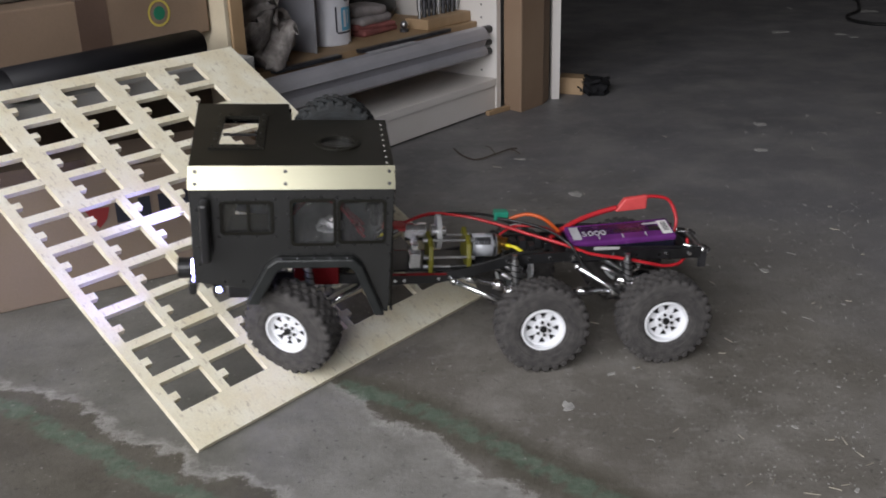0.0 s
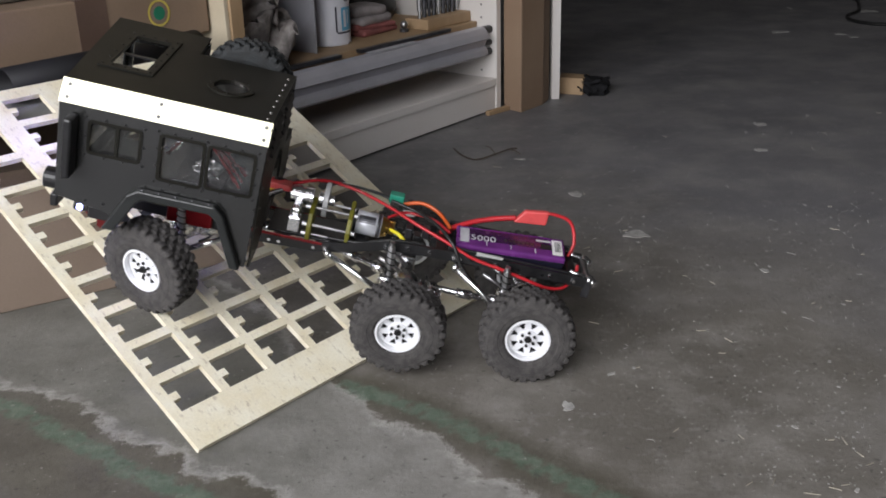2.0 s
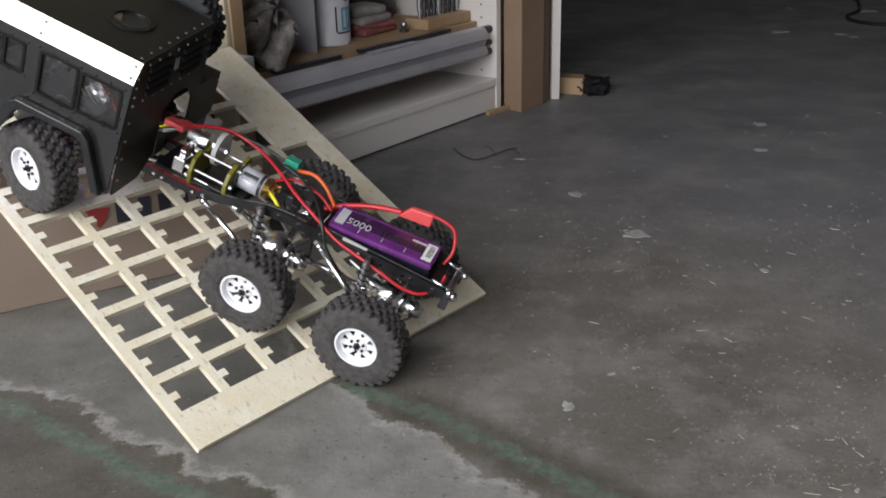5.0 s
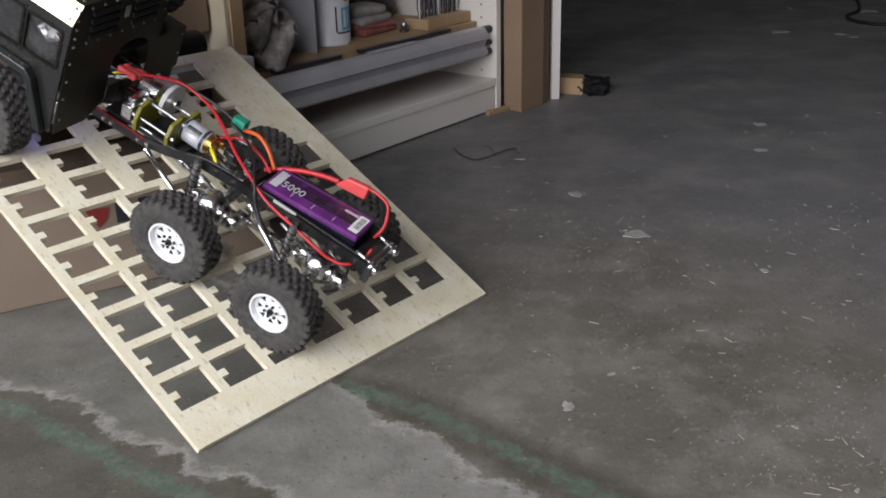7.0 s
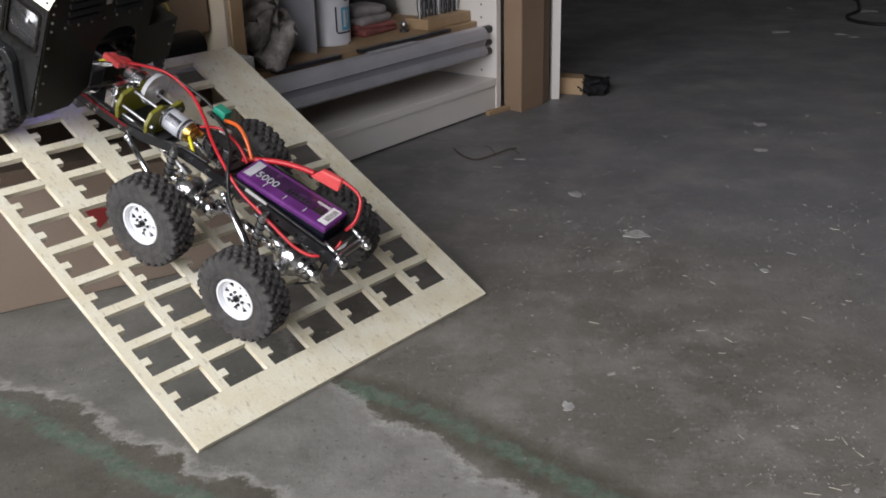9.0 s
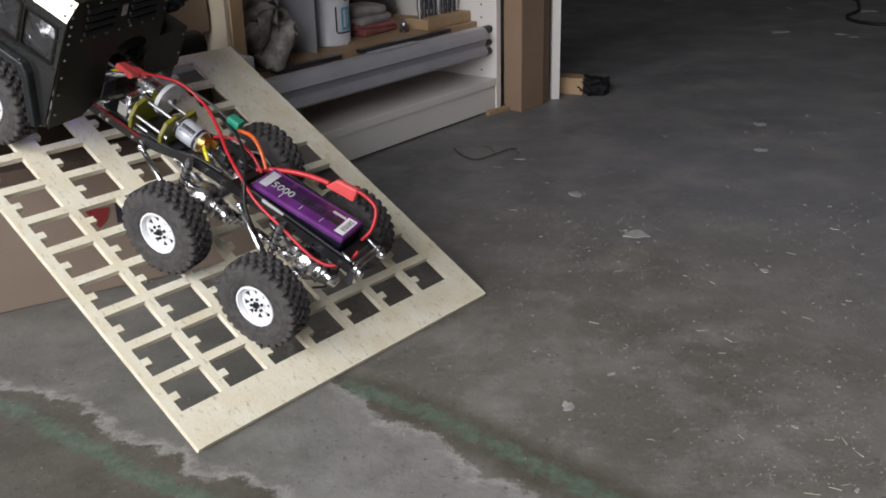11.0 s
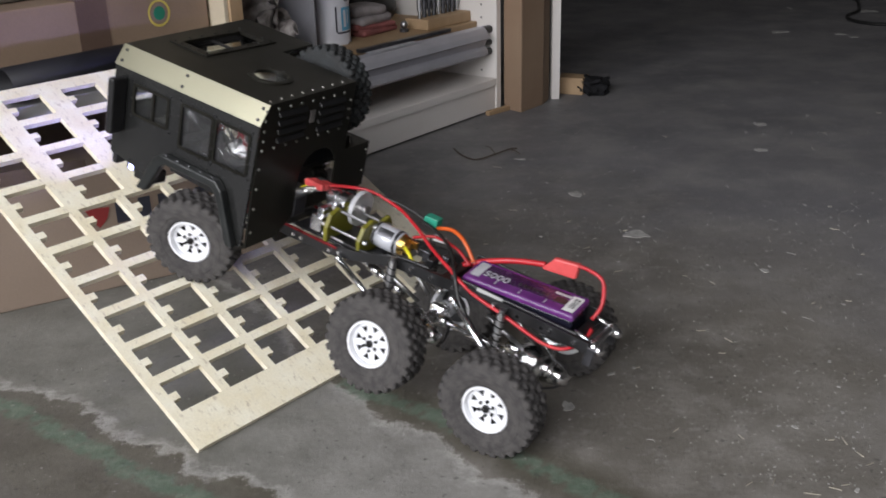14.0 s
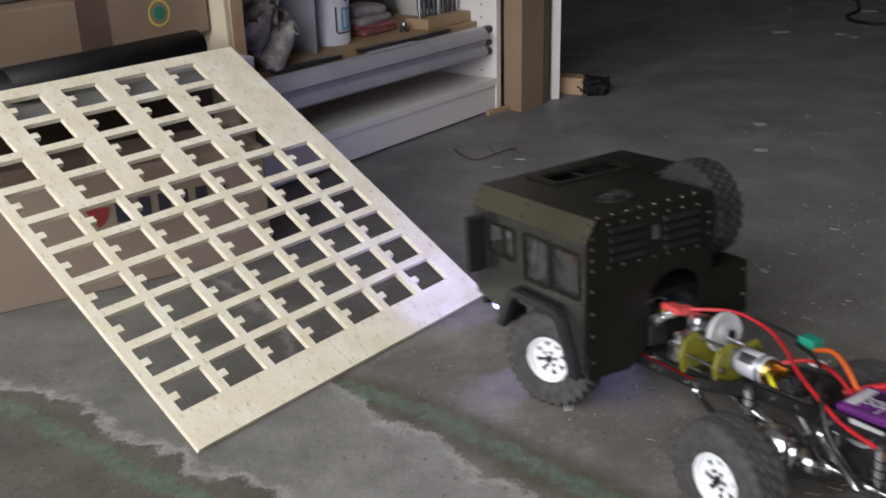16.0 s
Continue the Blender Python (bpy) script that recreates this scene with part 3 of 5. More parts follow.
lump("plastic_bag", M_PLASTICBAG, (0.16, 0.17, 0.16), "crumpled grey bag on the wooden shelf", "bag", 7.0, 1.2, SHELF @ Matrix.Translation((-0.735, 0.15, 0.2205)), 12)
lump("dark_bundle", M_BLACK, (0.16, 0.10, 0.10), "dark bundle of leather on the wooden shelf", "bundle", 11.0, 0.5, SHELF @ Matrix.Translation((-0.16, 0.31, 0.2205)))

bm = bmesh.new()
box(bm, -0.545, -0.541, 0.10, 0.34, 0.2205, 0.47, 0.0005)
o = tagged(on_shelf(obj("metal_sheet", bm, M_ALU)), "thin grey metal sheet standing on the shelf", "metal sheet")
bm = bmesh.new()
box(bm, -0.520, -0.505, 0.19, 0.33, 0.2205, 0.46, 0.001)
o = tagged(on_shelf(obj("metal_sheet", bm, M_GUN)), "dark metal plate standing beside the can", "metal sheet")


def bit_stand():
    e = empty("drill_bit_stand")
    tagged(e, "wooden block holding dark drill bits", "tool holder")
    bm = bmesh.new()
    box(bm, -0.195, -0.022, 0.075, 0.145, 0.2205, 0.245, 0.002)
    part("block", bm, M_WOOD, e)
    for k in range(9):
        bm = bmesh.new()
        s = -0.182 + k * 0.0185
        cyl(bm, (s, 0.11, 0.245), (s, 0.11, 0.30 + 0.02 * (k % 3)), 0.004 + 0.0015 * (k % 2), 10)
        cyl(bm, (s, 0.11, 0.262), (s, 0.11, 0.30), 0.0062, 10)
        part("drill_bit", bm, M_GUN if k % 4 else M_STEEL, e)
    on_shelf(e)
    e2 = empty("steel_knob")
    tagged(e2, "small round steel knob fitting on the shelf", "knob")
    bm = bmesh.new()
    cyl(bm, (-0.235, 0.115, 0.2205), (-0.235, 0.115, 0.228), 0.011, 14)
    part("base", bm, M_GUN, e2)
    bm = bmesh.new()
    ball(bm, (-0.235, 0.115, 0.237), 0.0095, 12)
    part("ball", bm, M_STEEL, e2, "", True)
    on_shelf(e2)


bit_stand()


def flat_box():
    e = empty("cardboard_box")
    tagged(e, "long flat brown cardboard box with brown tape and a round sticker", "box")
    s0, s1, z0, z1, w0 = -1.70, -0.878, 0.3215, 0.405, 0.028
    bm = bmesh.new()
    box(bm, s0, s1, w0, 0.36, z0, z1, 0.003)
    # shade on this box is in its card colour
    part("carton", bm, M_CARD_SHADED, e)
    bm = bmesh.new()
    box(bm, -1.138, -1.082, w0 - 0.0008, 0.361, z0 - 0.0006, z1 + 0.0006)
    part("tape", bm, M_TAPE, e, "brown packing tape")
    m = Matrix(((1, 0, 0, -0.983), (0, 0, -1, w0 - 0.0004), (0, 1, 0, 0.367), (0, 0, 0, 1)))
    for r0, r1, mm, nm, k in ((0.0225, 0.0188, M_YELLOWPRINT, "sticker_ring", 0.0004), (0.0155, 0.0, M_CARD_GREY, "sticker_field", 0.0005), (0.0115, 0.0, M_GREENPRINT, "sticker_dot", 0.0009)):
        bm = bmesh.new()
        plate(bm, circle(0, 0, r0, 32), [circle(0, 0, r1, 32)] if r1 else [], k, m)
        part(nm, bm, mm, e)
    on_shelf(e)
    for s in (-1.62, -1.25, -0.93):
        bm = bmesh.new()
        box(bm, s - 0.02, s + 0.02, 0.05, 0.34, 0.2862, 0.3213, 0.001)
        tagged(on_shelf(obj("timber_batten", bm, M_WOODDARK)), "dark timber batten under the cardboard box", "batten", "battens")


flat_box()

bm = bmesh.new()
pa, pb = Vector((-1.315, -0.042, 0.3125)), Vector((-0.950, -0.020, 0.3125))
d = pb - pa
lathe(bm, [(0.0255, 0.0), (0.0235, 0.0), (0.0235, d.length), (0.0255, d.length)], 32)
bmesh.ops.recalc_face_normals(bm, faces=bm.faces)
o = obj("black_pipe", bm, M_TUBE, None, True)
o.matrix_world = SHELF @ Matrix.Translation(pa) @ d.to_track_quat("Y", "Z").to_matrix().to_4x4()
tagged(o, "black plastic pipe lying on the low shelf", "pipe")

lump("grey_cover", M_GREYBOARD, (0.55, 0.26, 0.07), "grey crumpled cover on top of the cardboard box", "cover", 21.0, 0.22, SHELF @ Matrix.Translation((-1.32, 0.22, 0.4052)), 7)


def printed_box():
    """The carton under the ramp, with plain printed shapes."""
    m = pose(-0.642, 1.280, 0, 0, 0, 30.09)
    e = empty("cardboard_carton", m)
    tagged(e, "large grey-brown cardboard carton with printed shapes on the floor", "box")
    bm = bmesh.new()
    box(bm, -0.22, 0.418, 0.0, 0.16, 0.0, 0.185, 0.003)
    part("carton", bm, M_CARD_GREY, e)
    for k, (x0, x1, h) in enumerate(((-0.2, 0.02, 0.030), (0.03, 0.15, 0.022), (0.16, 0.25, 0.012))):
        bm = bmesh.new()
        box(bm, x0, x1, 0.004, 0.008, 0.184, 0.184 + h, 0.001, pose(0, 0, 0, 0, 0, 0))
        part("flap", bm, M_WOODDARK, e, "dark torn flap")
    zf = Matrix(((1, 0, 0, 0), (0, 0, -1, -0.0005), (0, 1, 0, 0), (0, 0, 0, 1)))

    def flat(name, outline, material, holes=()):
        bm = bmesh.new()
        plate(bm, outline, list(holes), 0.0006, zf)
        part(name, bm, material, e)

    flat("printed_sign", [(0.136, 0.132), (0.146, 0.112), (0.154, 0.100), (0.166, 0.112), (0.172, 0.130)], M_REDPRINT)
    flat("printed_sign", [(0.140, 0.140), (0.150, 0.146), (0.162, 0.146), (0.170, 0.138), (0.155, 0.136)], M_REDPRINT)
    x = 0.180
    for wdt in (0.030, 0.026, 0.026, 0.024, 0.026, 0.026):
        flat("printed_bar", rect(x, x + wdt - 0.008, 0.103, 0.136), M_DARKPRINT)
        x += wdt + 0.004


printed_box()

# ---------------------------------------------------------------- things beyond the shelf


def folded_carton():
    e = empty("folded_carton")
    tagged(e, "tall folded brown cardboard carton standing beside the shelf", "cardboard")
    pts = [(0.166, 2.440), (0.205, 2.392), (0.268, 2.470), (0.290, 2.530)]
    for (x0, y0), (x1, y1) in zip(pts, pts[1:]):
        d = Vector((x1 - x0, y1 - y0, 0))
        bm = bmesh.new()
        # unseen upper part made this high to shade the floor beyond
        box(bm, 0, d.length, 0, 0.006, 0, 1.85, 0.001)
        o = part("panel", bm, M_CARD, e)
        o.matrix_local = Matrix.Translation((x0, y0, 0)) @ pose(0, 0, 0, 0, 0, math.degrees(math.atan2(d.y, d.x)))
    bm = bmesh.new()
    box(bm, 0.0, 0.022, -0.004, 0.010, 0, 1.9, 0.001)
    o = obj("white_batten", bm, M_LAMINATE)
    o.matrix_world = pose(0.296, 2.528, 0, 0, 0, 10)
    tagged(o, "narrow white batten standing against the cardboard", "batten")


folded_carton()

bm = bmesh.new()
box(bm, -0.038, 0.038, -0.03, 0.03, 0, 0.045, 0.002)
o = obj("wood_block", bm, M_WOOD)
o.matrix_world = pose(0.362, 2.605, 0.0, 0, 0, -24)
tagged(o, "small block of pale wood on the floor", "wood block")
lump("black_rag", M_RAG, (0.074, 0.070, 0.042), "crumpled black rag beside the wood block", "rag", 31.0, 1.0, Matrix.Translation((0.414, 2.585, 0)), 9)

bm = bmesh.new()
box(bm, 0, 0.08, -0.012, 0.0, 0, 0.012, 0.002)
o = obj("wood_offcut", bm, M_WOOD)
o.matrix_world = pose(0.115, 2.372, 0.0, 0, 0, 45)
tagged(o, "thin offcut of wood on the floor by the shelf", "wood offcut")

# twig, floor cable, flecks
bm = bmesh.new()
sweep(bm, [(0.030, 2.068, 0.004), (0.045, 2.010, 0.006), (0.075, 1.980, 0.004), (0.115, 2.000, 0.008), (0.150, 2.045, 0.006), (0.168, 2.055, 0.004)], 0.0018, 6)
sweep(bm, [(0.118, 2.002, 0.008), (0.108, 2.04, 0.012), (0.100, 2.075, 0.006)], 0.0011, 5)
sweep(bm, [(0.150, 2.045, 0.006), (0.160, 2.02, 0.010), (0.171, 2.012, 0.004)], 0.0011, 5)
tagged(obj("dry_twig", bm, M_TWIG), "thin dark dry twig on the floor", "twig")
bm = bmesh.new()
sweep(bm, [(1.72, 4.60, 0.007), (1.758, 4.191, 0.007), (1.719, 4.027, 0.007), (1.646, 3.851, 0.007), (1.565, 3.747, 0.007), (1.53, 3.642, 0.007), (1.552, 3.559, 0.007), (1.63, 3.505, 0.007), (1.9, 3.45, 0.007)], 0.006, 8)
tagged(obj("floor_cable", bm, M_BLACKWIRE), "black cable lying on the floor", "cable")


def spot(x, y, rx, ry, seed, material, label, category):
    bm = bmesh.new()
    n_ = 18
    rim = []
    for k in range(n_):
        a = 2 * math.pi * k / n_
        s = 1 + 0.75 * noise.noise(Vector((math.cos(a) * 1.7 + seed, math.sin(a) * 1.3, seed)))
        rim.append((x + rx * s * math.cos(a), y + ry * s * math.sin(a)))
    plate(bm, rim, [], 0.0008, Matrix.Translation((0, 0, 0.0003)))
    tagged(obj("paint_chip", bm, material), label, category, "paint chips on the floor")


for k, (x, y, rx, ry) in enumerate(((0.327, 1.526, 0.021, 0.016), (0.254, 1.744, 0.011, 0.013), (0.141, 0.980, 0.008, 0.010), (0.755, 2.215, 0.015, 0.012), (0.686, 2.003, 0.014, 0.010), (1.209, 3.455, 0.028, 0.026),
                                    (1.698, 3.872, 0.030, 0.032), (1.635, 3.868, 0.009, 0.015), (1.392, 3.377, 0.018, 0.012), (1.414, 3.315, 0.014, 0.012), (1.432, 4.001, 0.010, 0.02), (0.49, 1.36, 0.006, 0.007), (0.17, 1.985, 0.012, 0.006))):
    spot(x, y, rx, ry, 3.3 * k + 1, M_FLECK, "pale grey chip of paint on the floor", "paint chip")


def flecks():
    """Crumbs, splinters and pale fibres scattered in drifts over the floor."""
    rnd = random.Random(5)

    def place():
        while True:
            x, y = rnd.uniform(-0.5, 1.1), 0.76 + 1.6 * rnd.random() ** 1.9
            drift = noise.noise(Vector((x * 2.6, y * 2.6, 4.0))) + 0.5 * noise.noise(Vector((x * 8.0, y * 8.0, 1.0)))
            if y > 1.65 and rnd.random() < 0.6:
                continue
            if rnd.random() < 0.30 + 1.3 * drift + (0.22 if x > 0.2 else -0.16) and (x < 0.12) * (y < 1.0) < rnd.random():
                return x, y

    def crumb(verts, faces, x, y, l_, w_, h):
        a = rnd.uniform(0, 6.28)
        ca, sa, i = math.cos(a), math.sin(a), len(verts)
        for z in (0.0002, h):
            verts += [(x + p * l_ * ca - q * w_ * sa, y + p * l_ * sa + q * w_ * ca, z) for p, q in ((-1, -rnd.uniform(0.3, 1)), (rnd.uniform(0.5, 1), -0.7), (0.8, rnd.uniform(0.3, 1)), (-rnd.uniform(0.2, 0.9), 0.8))]
        faces += [(i + 4, i + 5, i + 6, i + 7), (i, i + 1, i + 5, i + 4), (i + 1, i + 2, i + 6, i + 5), (i + 2, i + 3, i + 7, i + 6), (i + 3, i, i + 4, i + 7)]

    for name, count, material, label in (("floor_crumbs", 1900, M_CRUMB, "scattered pale crumbs on the concrete floor"), ("floor_chips", 260, M_FLECK, "small pale chips scattered on the concrete floor"), ("floor_splinters", 90, M_STRAW, "scattered straw-coloured splinters on the floor")):
        verts, faces = [], []
        for _ in range(count):
            x, y = place()
            if name == "floor_crumbs":
                crumb(verts, faces, x, y, rnd.uniform(0.0004, 0.0014), rnd.uniform(0.0003, 0.0010), 0.0011)
            elif name == "floor_chips":
                r_ = 0.0012 + 0.0026 * rnd.random() ** 2.5
                crumb(verts, faces, x, y, r_ * rnd.uniform(0.9, 1.5), r_ * 0.8, 0.0007)
            else:
                crumb(verts, faces, x, y, rnd.uniform(0.003, 0.009), 0.0005, 0.0012)
        me = bpy.data.meshes.new(name)
        me.from_pydata(verts, [], faces)
        me.materials.append(material)
        tagged(new(name, me), label, "debris", kind="stuff")
    bm = bmesh.new()
    for _ in range(34):
        x, y = place()
        a, bend, ln = rnd.uniform(0, 6.28), rnd.uniform(-1.2, 1.2), rnd.uniform(0.008, 0.020)
        pts = [(x, y, 0.0008)]
        for k in range(3):
            a += bend * 0.6
            x, y = x + math.cos(a) * ln / 3, y + math.sin(a) * ln / 3
            pts.append((x, y, 0.0008 + 0.0008 * (k == 1)))
        sweep(bm, pts, 0.0004, 4, 3)
    tagged(obj("floor_fibres", bm, M_FLECK), "thin pale curled fibres lying on the floor", "debris", kind="stuff")


flecks()

# ---------------------------------------------------------------- the six-wheeled model truck
# own space: x forward, y to its left, z up, origin at the middle of the rear bumper
truck = empty("model_truck")
tagged(truck, "six-wheeled radio-controlled model truck with a dark cab and bare chassis", "model truck")
XZ = lambda y: Matrix(((1, 0, 0, 0), (0, 0, 1, y), (0, 1, 0, 0), (0, 0, 0, 1)))
XY = lambda z: Matrix(((1, 0, 0, 0), (0, 1, 0, 0), (0, 0, 1, z), (0, 0, 0, 1)))
ROOF = lambda z: Matrix(((1, 0, 0, 0), (0, 1, 0, 0), (0, -0.028, 1, z + 0.104 * 0.028), (0, 0, 0, 1)))
YZ = lambda x: Matrix(((0, 0, 1, x), (1, 0, 0, 0), (0, 1, 0, 0), (0, 0, 0, 1)))


def screws(parent, places, axis, material=M_STEEL, r=0.0019, h=0.0012, name="screw"):
    """Small round screw heads, each a piece of its panel."""
    mesh = None
    for p in places:
        if mesh is None:
            bm = bmesh.new()
            cyl(bm, (0, 0, 0), (0, 0, h), r, 8, r * 0.75)
            mesh = bpy.data.meshes.new(name)
            bm.to_mesh(mesh)
            bm.free()
            mesh.materials.append(material)
        o = new(name, mesh)
        o.parent = parent
        o.matrix_local = Matrix.Translation(p) @ Vector(axis).to_track_quat("Z", "Y").to_matrix().to_4x4()


def make_cab():
    ARCH = [(0.575, 0.002), (0.5635, -0.012), (0.558, -0.002), (0.543, 0.030), (0.535, 0.035), (0.459, 0.035), (0.450, 0.029), (0.4285, -0.030)]
    W1, W2, W3 = rrect(0.545, 0.600, 0.072, 0.108, 0.004), rrect(0.476, 0.523, 0.058, 0.110, 0.004), rrect(0.420, 0.470, 0.060, 0.109, 0.004)
    FRONT_X, REAR_X = 0.634, 0.409
    # near side
    bm = bmesh.new()
    plate(bm, [(FRONT_X, 0.124), (FRONT_X, 0.012), *ARCH, (0.4145, -0.030), (REAR_X, 0.124)], [W1, W2, W3], 0.0025, XZ(0.1145))
    side = part("side_panel", bm, M_SIDE, truck, "grey-green side panel with cut-out windows")
    pl = []
    for a0, a1, b0, b1, na, nb in ((0.541, 0.604, 0.068, 0.112, 4, 3), (0.4735, 0.5265, 0.054, 0.114, 4, 4), (0.4165, 0.4725, 0.056, 0.113, 4, 4)):
        for i in range(na):
            pl += [(a0 + (a1 - a0) * i / (na - 1), 0.117, b) for b in (b0, b1)]
        for j in range(1, nb - 1):
            pl += [(a, 0.117, b0 + (b1 - b0) * j / (nb - 1)) for a in (a0, a1)]
    pl += [(0.627, 0.117, 0.1 - 0.022 * k) for k in range(4)] + [(0.413 + 0.0002 * k, 0.117, 0.045 - 0.022 * k) for k in range(4)] + [(0.60 - 0.02 * k, 0.117, 0.012) for k in range(2)]
    screws(side, pl, (0, 1, 0), M_BLACK, 0.0017, 0.001)
    for w in ((0.545, 0.600, 0.072, 0.108), (0.476, 0.523, 0.058, 0.110), (0.420, 0.470, 0.060, 0.109)):
        bm = bmesh.new()
        plate(bm, rrect(w[0] - 0.003, w[1] + 0.003, w[2] - 0.003, w[3] + 0.003, 0.004), [], 0.0008, XZ(0.1135))
        o = part("window_pane", bm, M_CLEAR if w[0] > 0.53 else M_FILM, truck, "clear plastic window pane" if w[0] > 0.53 else "wrinkled clear film window pane")
        o.visible_shadow = False
        bm = bmesh.new()
        plate(bm, rrect(w[0] - 0.0022, w[1] + 0.0022, w[2] - 0.0022, w[3] + 0.0022, 0.005), [rrect(w[0] + 0.0012, w[1] - 0.0012, w[2] + 0.0012, w[3] - 0.0012, 0.003)], 0.0012, XZ(0.1171))
        part("window_frame", bm, M_CAB, truck)
    bm = bmesh.new()
    box(bm, 0.569, 0.5725, 0.1128, 0.1165, 0.072, 0.108)
    part("window_bar", bm, M_CAB, truck)
    # far side
    bm = bmesh.new()
    plate(bm, [(FRONT_X, 0.1495), (FRONT_X, 0.012), *ARCH, (0.4145, -0.030), (REAR_X, 0.060), (0.528, 0.060), (0.528, 0.1495)], [rrect(0.546, 0.624, 0.062, 0.130, 0.004)], 0.0025, XZ(-0.113))
    part("side_panel", bm, M_SIDE, truck)
    bm = bmesh.new()
    plate(bm, [(0.528, 0.062), (0.528, 0.1480), (REAR_X, 0.1480), (REAR_X, 0.062)], [], 0.0025, XZ(-0.058))
    part("recess_panel", bm, M_CAB, truck, "recessed panel behind the spare wheel")
    bm = bmesh.new()
    box(bm, REAR_X, 0.528, -0.113, -0.0555, 0.058, 0.0605)
    part("recess_floor", bm, M_CAB, truck)
    bm = bmesh.new()
    box(bm, 0.5285, 0.531, -0.111, -0.0555, 0.0605, 0.1452)
    part("recess_end", bm, M_CAB, truck)
    # bevelled aluminium strip between side and roof
    bm = bmesh.new()
    n_ = Vector((0, 0.84, 0.545)).normalized()
    a, b = Vector((0, 0.1173, 0.1232)), Vector((0, 0.1033, 0.1460))
    vs = []
    for x in (REAR_X - 0.001, FRONT_X + 0.001):
        vs.append([bm.verts.new(Vector((x, 0, 0)) + p) for p in (a, b, b + n_ * 0.0012, a + n_ * 0.0012)])
    for i in range(4):
        bm.faces.new((vs[0][i], vs[1][i], vs[1][(i + 1) % 4], vs[0][(i + 1) % 4]))
    bm.faces.new(vs[0])
    bm.faces.new(vs[1])
    bmesh.ops.recalc_face_normals(bm, faces=bm.faces)
    strip = part("bevel_strip", bm, M_STRIP, truck, "brushed aluminium strip along the roof edge")
    screws(strip, [Vector((x, 0, 0)) + a.lerp(b, k) + n_ * 0.0012 for x in (0.627, 0.529, 0.4145) for k in (0.24, 0.76)], n_, M_GUN, 0.0022, 0.0012)
    # roof
    bm = bmesh.new()
    plate(bm, [(REAR_X, 0.104), (FRONT_X, 0.104), (FRONT_X + 0.014, -0.124), (0.531, -0.124), (0.528, -0.058), (REAR_X, -0.058)],
          [rect(0.566, 0.608, -0.066, 0.038), circle(0.471, 0.030, 0.021, 24)], 0.0022, ROOF(0.1440))
    roof = part("roof_panel", bm, M_CAB, truck, "dark olive roof panel")
    bm = bmesh.new()
    plate(bm, rect(0.556, 0.618, -0.078, 0.050), [rect(0.566, 0.608, -0.066, 0.038)], 0.0018, ROOF(0.1463))
    part("hatch_frame", bm, M_CAB, truck, "roof hatch frame around an open hatch")
    screws(roof, [(x, y, 0.148 + (0.104 - y) * 0.028) for y in (-0.072, 0.044) for x in (0.561, 0.575, 0.589, 0.603, 0.614)] + [(x, y, 0.148 + (0.104 - y) * 0.028) for x in (0.561, 0.613) for y in (-0.05, -0.025, 0.0, 0.02)], (0, 0, 1), M_CAB, 0.0018, 0.0014)
    bm = bmesh.new()
    box(bm, 0.567, 0.607, -0.016, -0.011, 0.1445, 0.1465)
    part("hatch_bar", bm, M_BLACK, truck)
    bm = bmesh.new()
    plate(bm, circle(0.471, 0.030, 0.027, 28), [circle(0.471, 0.030, 0.0205, 28)], 0.0022, ROOF(0.1462))
    part("round_hatch_ring", bm, M_CAB, truck, "ring of a round roof hatch")
    bm = bmesh.new()
    plate(bm, circle(0.471, 0.030, 0.0207, 28), [], 0.0008, ROOF(0.1445))
    part("round_hatch_pane", bm, M_CLEAR, truck)
    screws(roof, [(0.471 + 0.0238 * math.cos(k * math.pi / 4), 0.030 + 0.0238 * math.sin(k * math.pi / 4), 0.1483 + (0.074 - 0.0238 * math.sin(k * math.pi / 4)) * 0.028) for k in range(8)], (0, 0, 1), M_CAB, 0.0016, 0.0012)
    # rear wall with louvres and a cable opening
    bm = bmesh.new()
    arch_hole = [(0.032, 0.012), (0.032, 0.042)] + [(-0.005 + 0.037 * math.cos(math.pi * k / 10), 0.042 + 0.030 * math.sin(math.pi * k / 10)) for k in range(1, 10)] + [(-0.042, 0.042), (-0.042, 0.012)]
    plate(bm, [(0.1145, -0.030), (0.1145, 0.124), (0.103, 0.1440), (-0.056, 0.1482), (-0.056, 0.060), (-0.113, 0.060), (-0.113, -0.002), (-0.05, -0.006), (0.03, -0.006), (0.06, -0.030)], [arch_hole], 0.0025, YZ(REAR_X + 0.0002))
    rear = part("rear_panel", bm, M_CAB, truck, "dark rear wall with louvres and a cable opening")
    for y0 in (0.094, 0.020):
        for k in range(4):
            bm = bmesh.new()
            box(bm, REAR_X - 0.0045, REAR_X + 0.0004, y0 - 0.058, y0 - 0.008, 0.098 + 0.0105 * k, 0.1035 + 0.0105 * k, 0.001, None)
            for v in bm.verts:
                v.co.x += (v.co.z - 0.098 - 0.0105 * k) * 0.6
            part("louvre", bm, M_BLACK, rear)
    bm = bmesh.new()
    box(bm, REAR_X - 0.0016, REAR_X - 0.0002, 0.019, 0.028, 0.112, 0.128, 0.0005)
    part("lock_plate", bm, M_STEEL, rear, "small metal lock plate")
    ys = [0.108 - 0.0205 * k for k in range(9)]
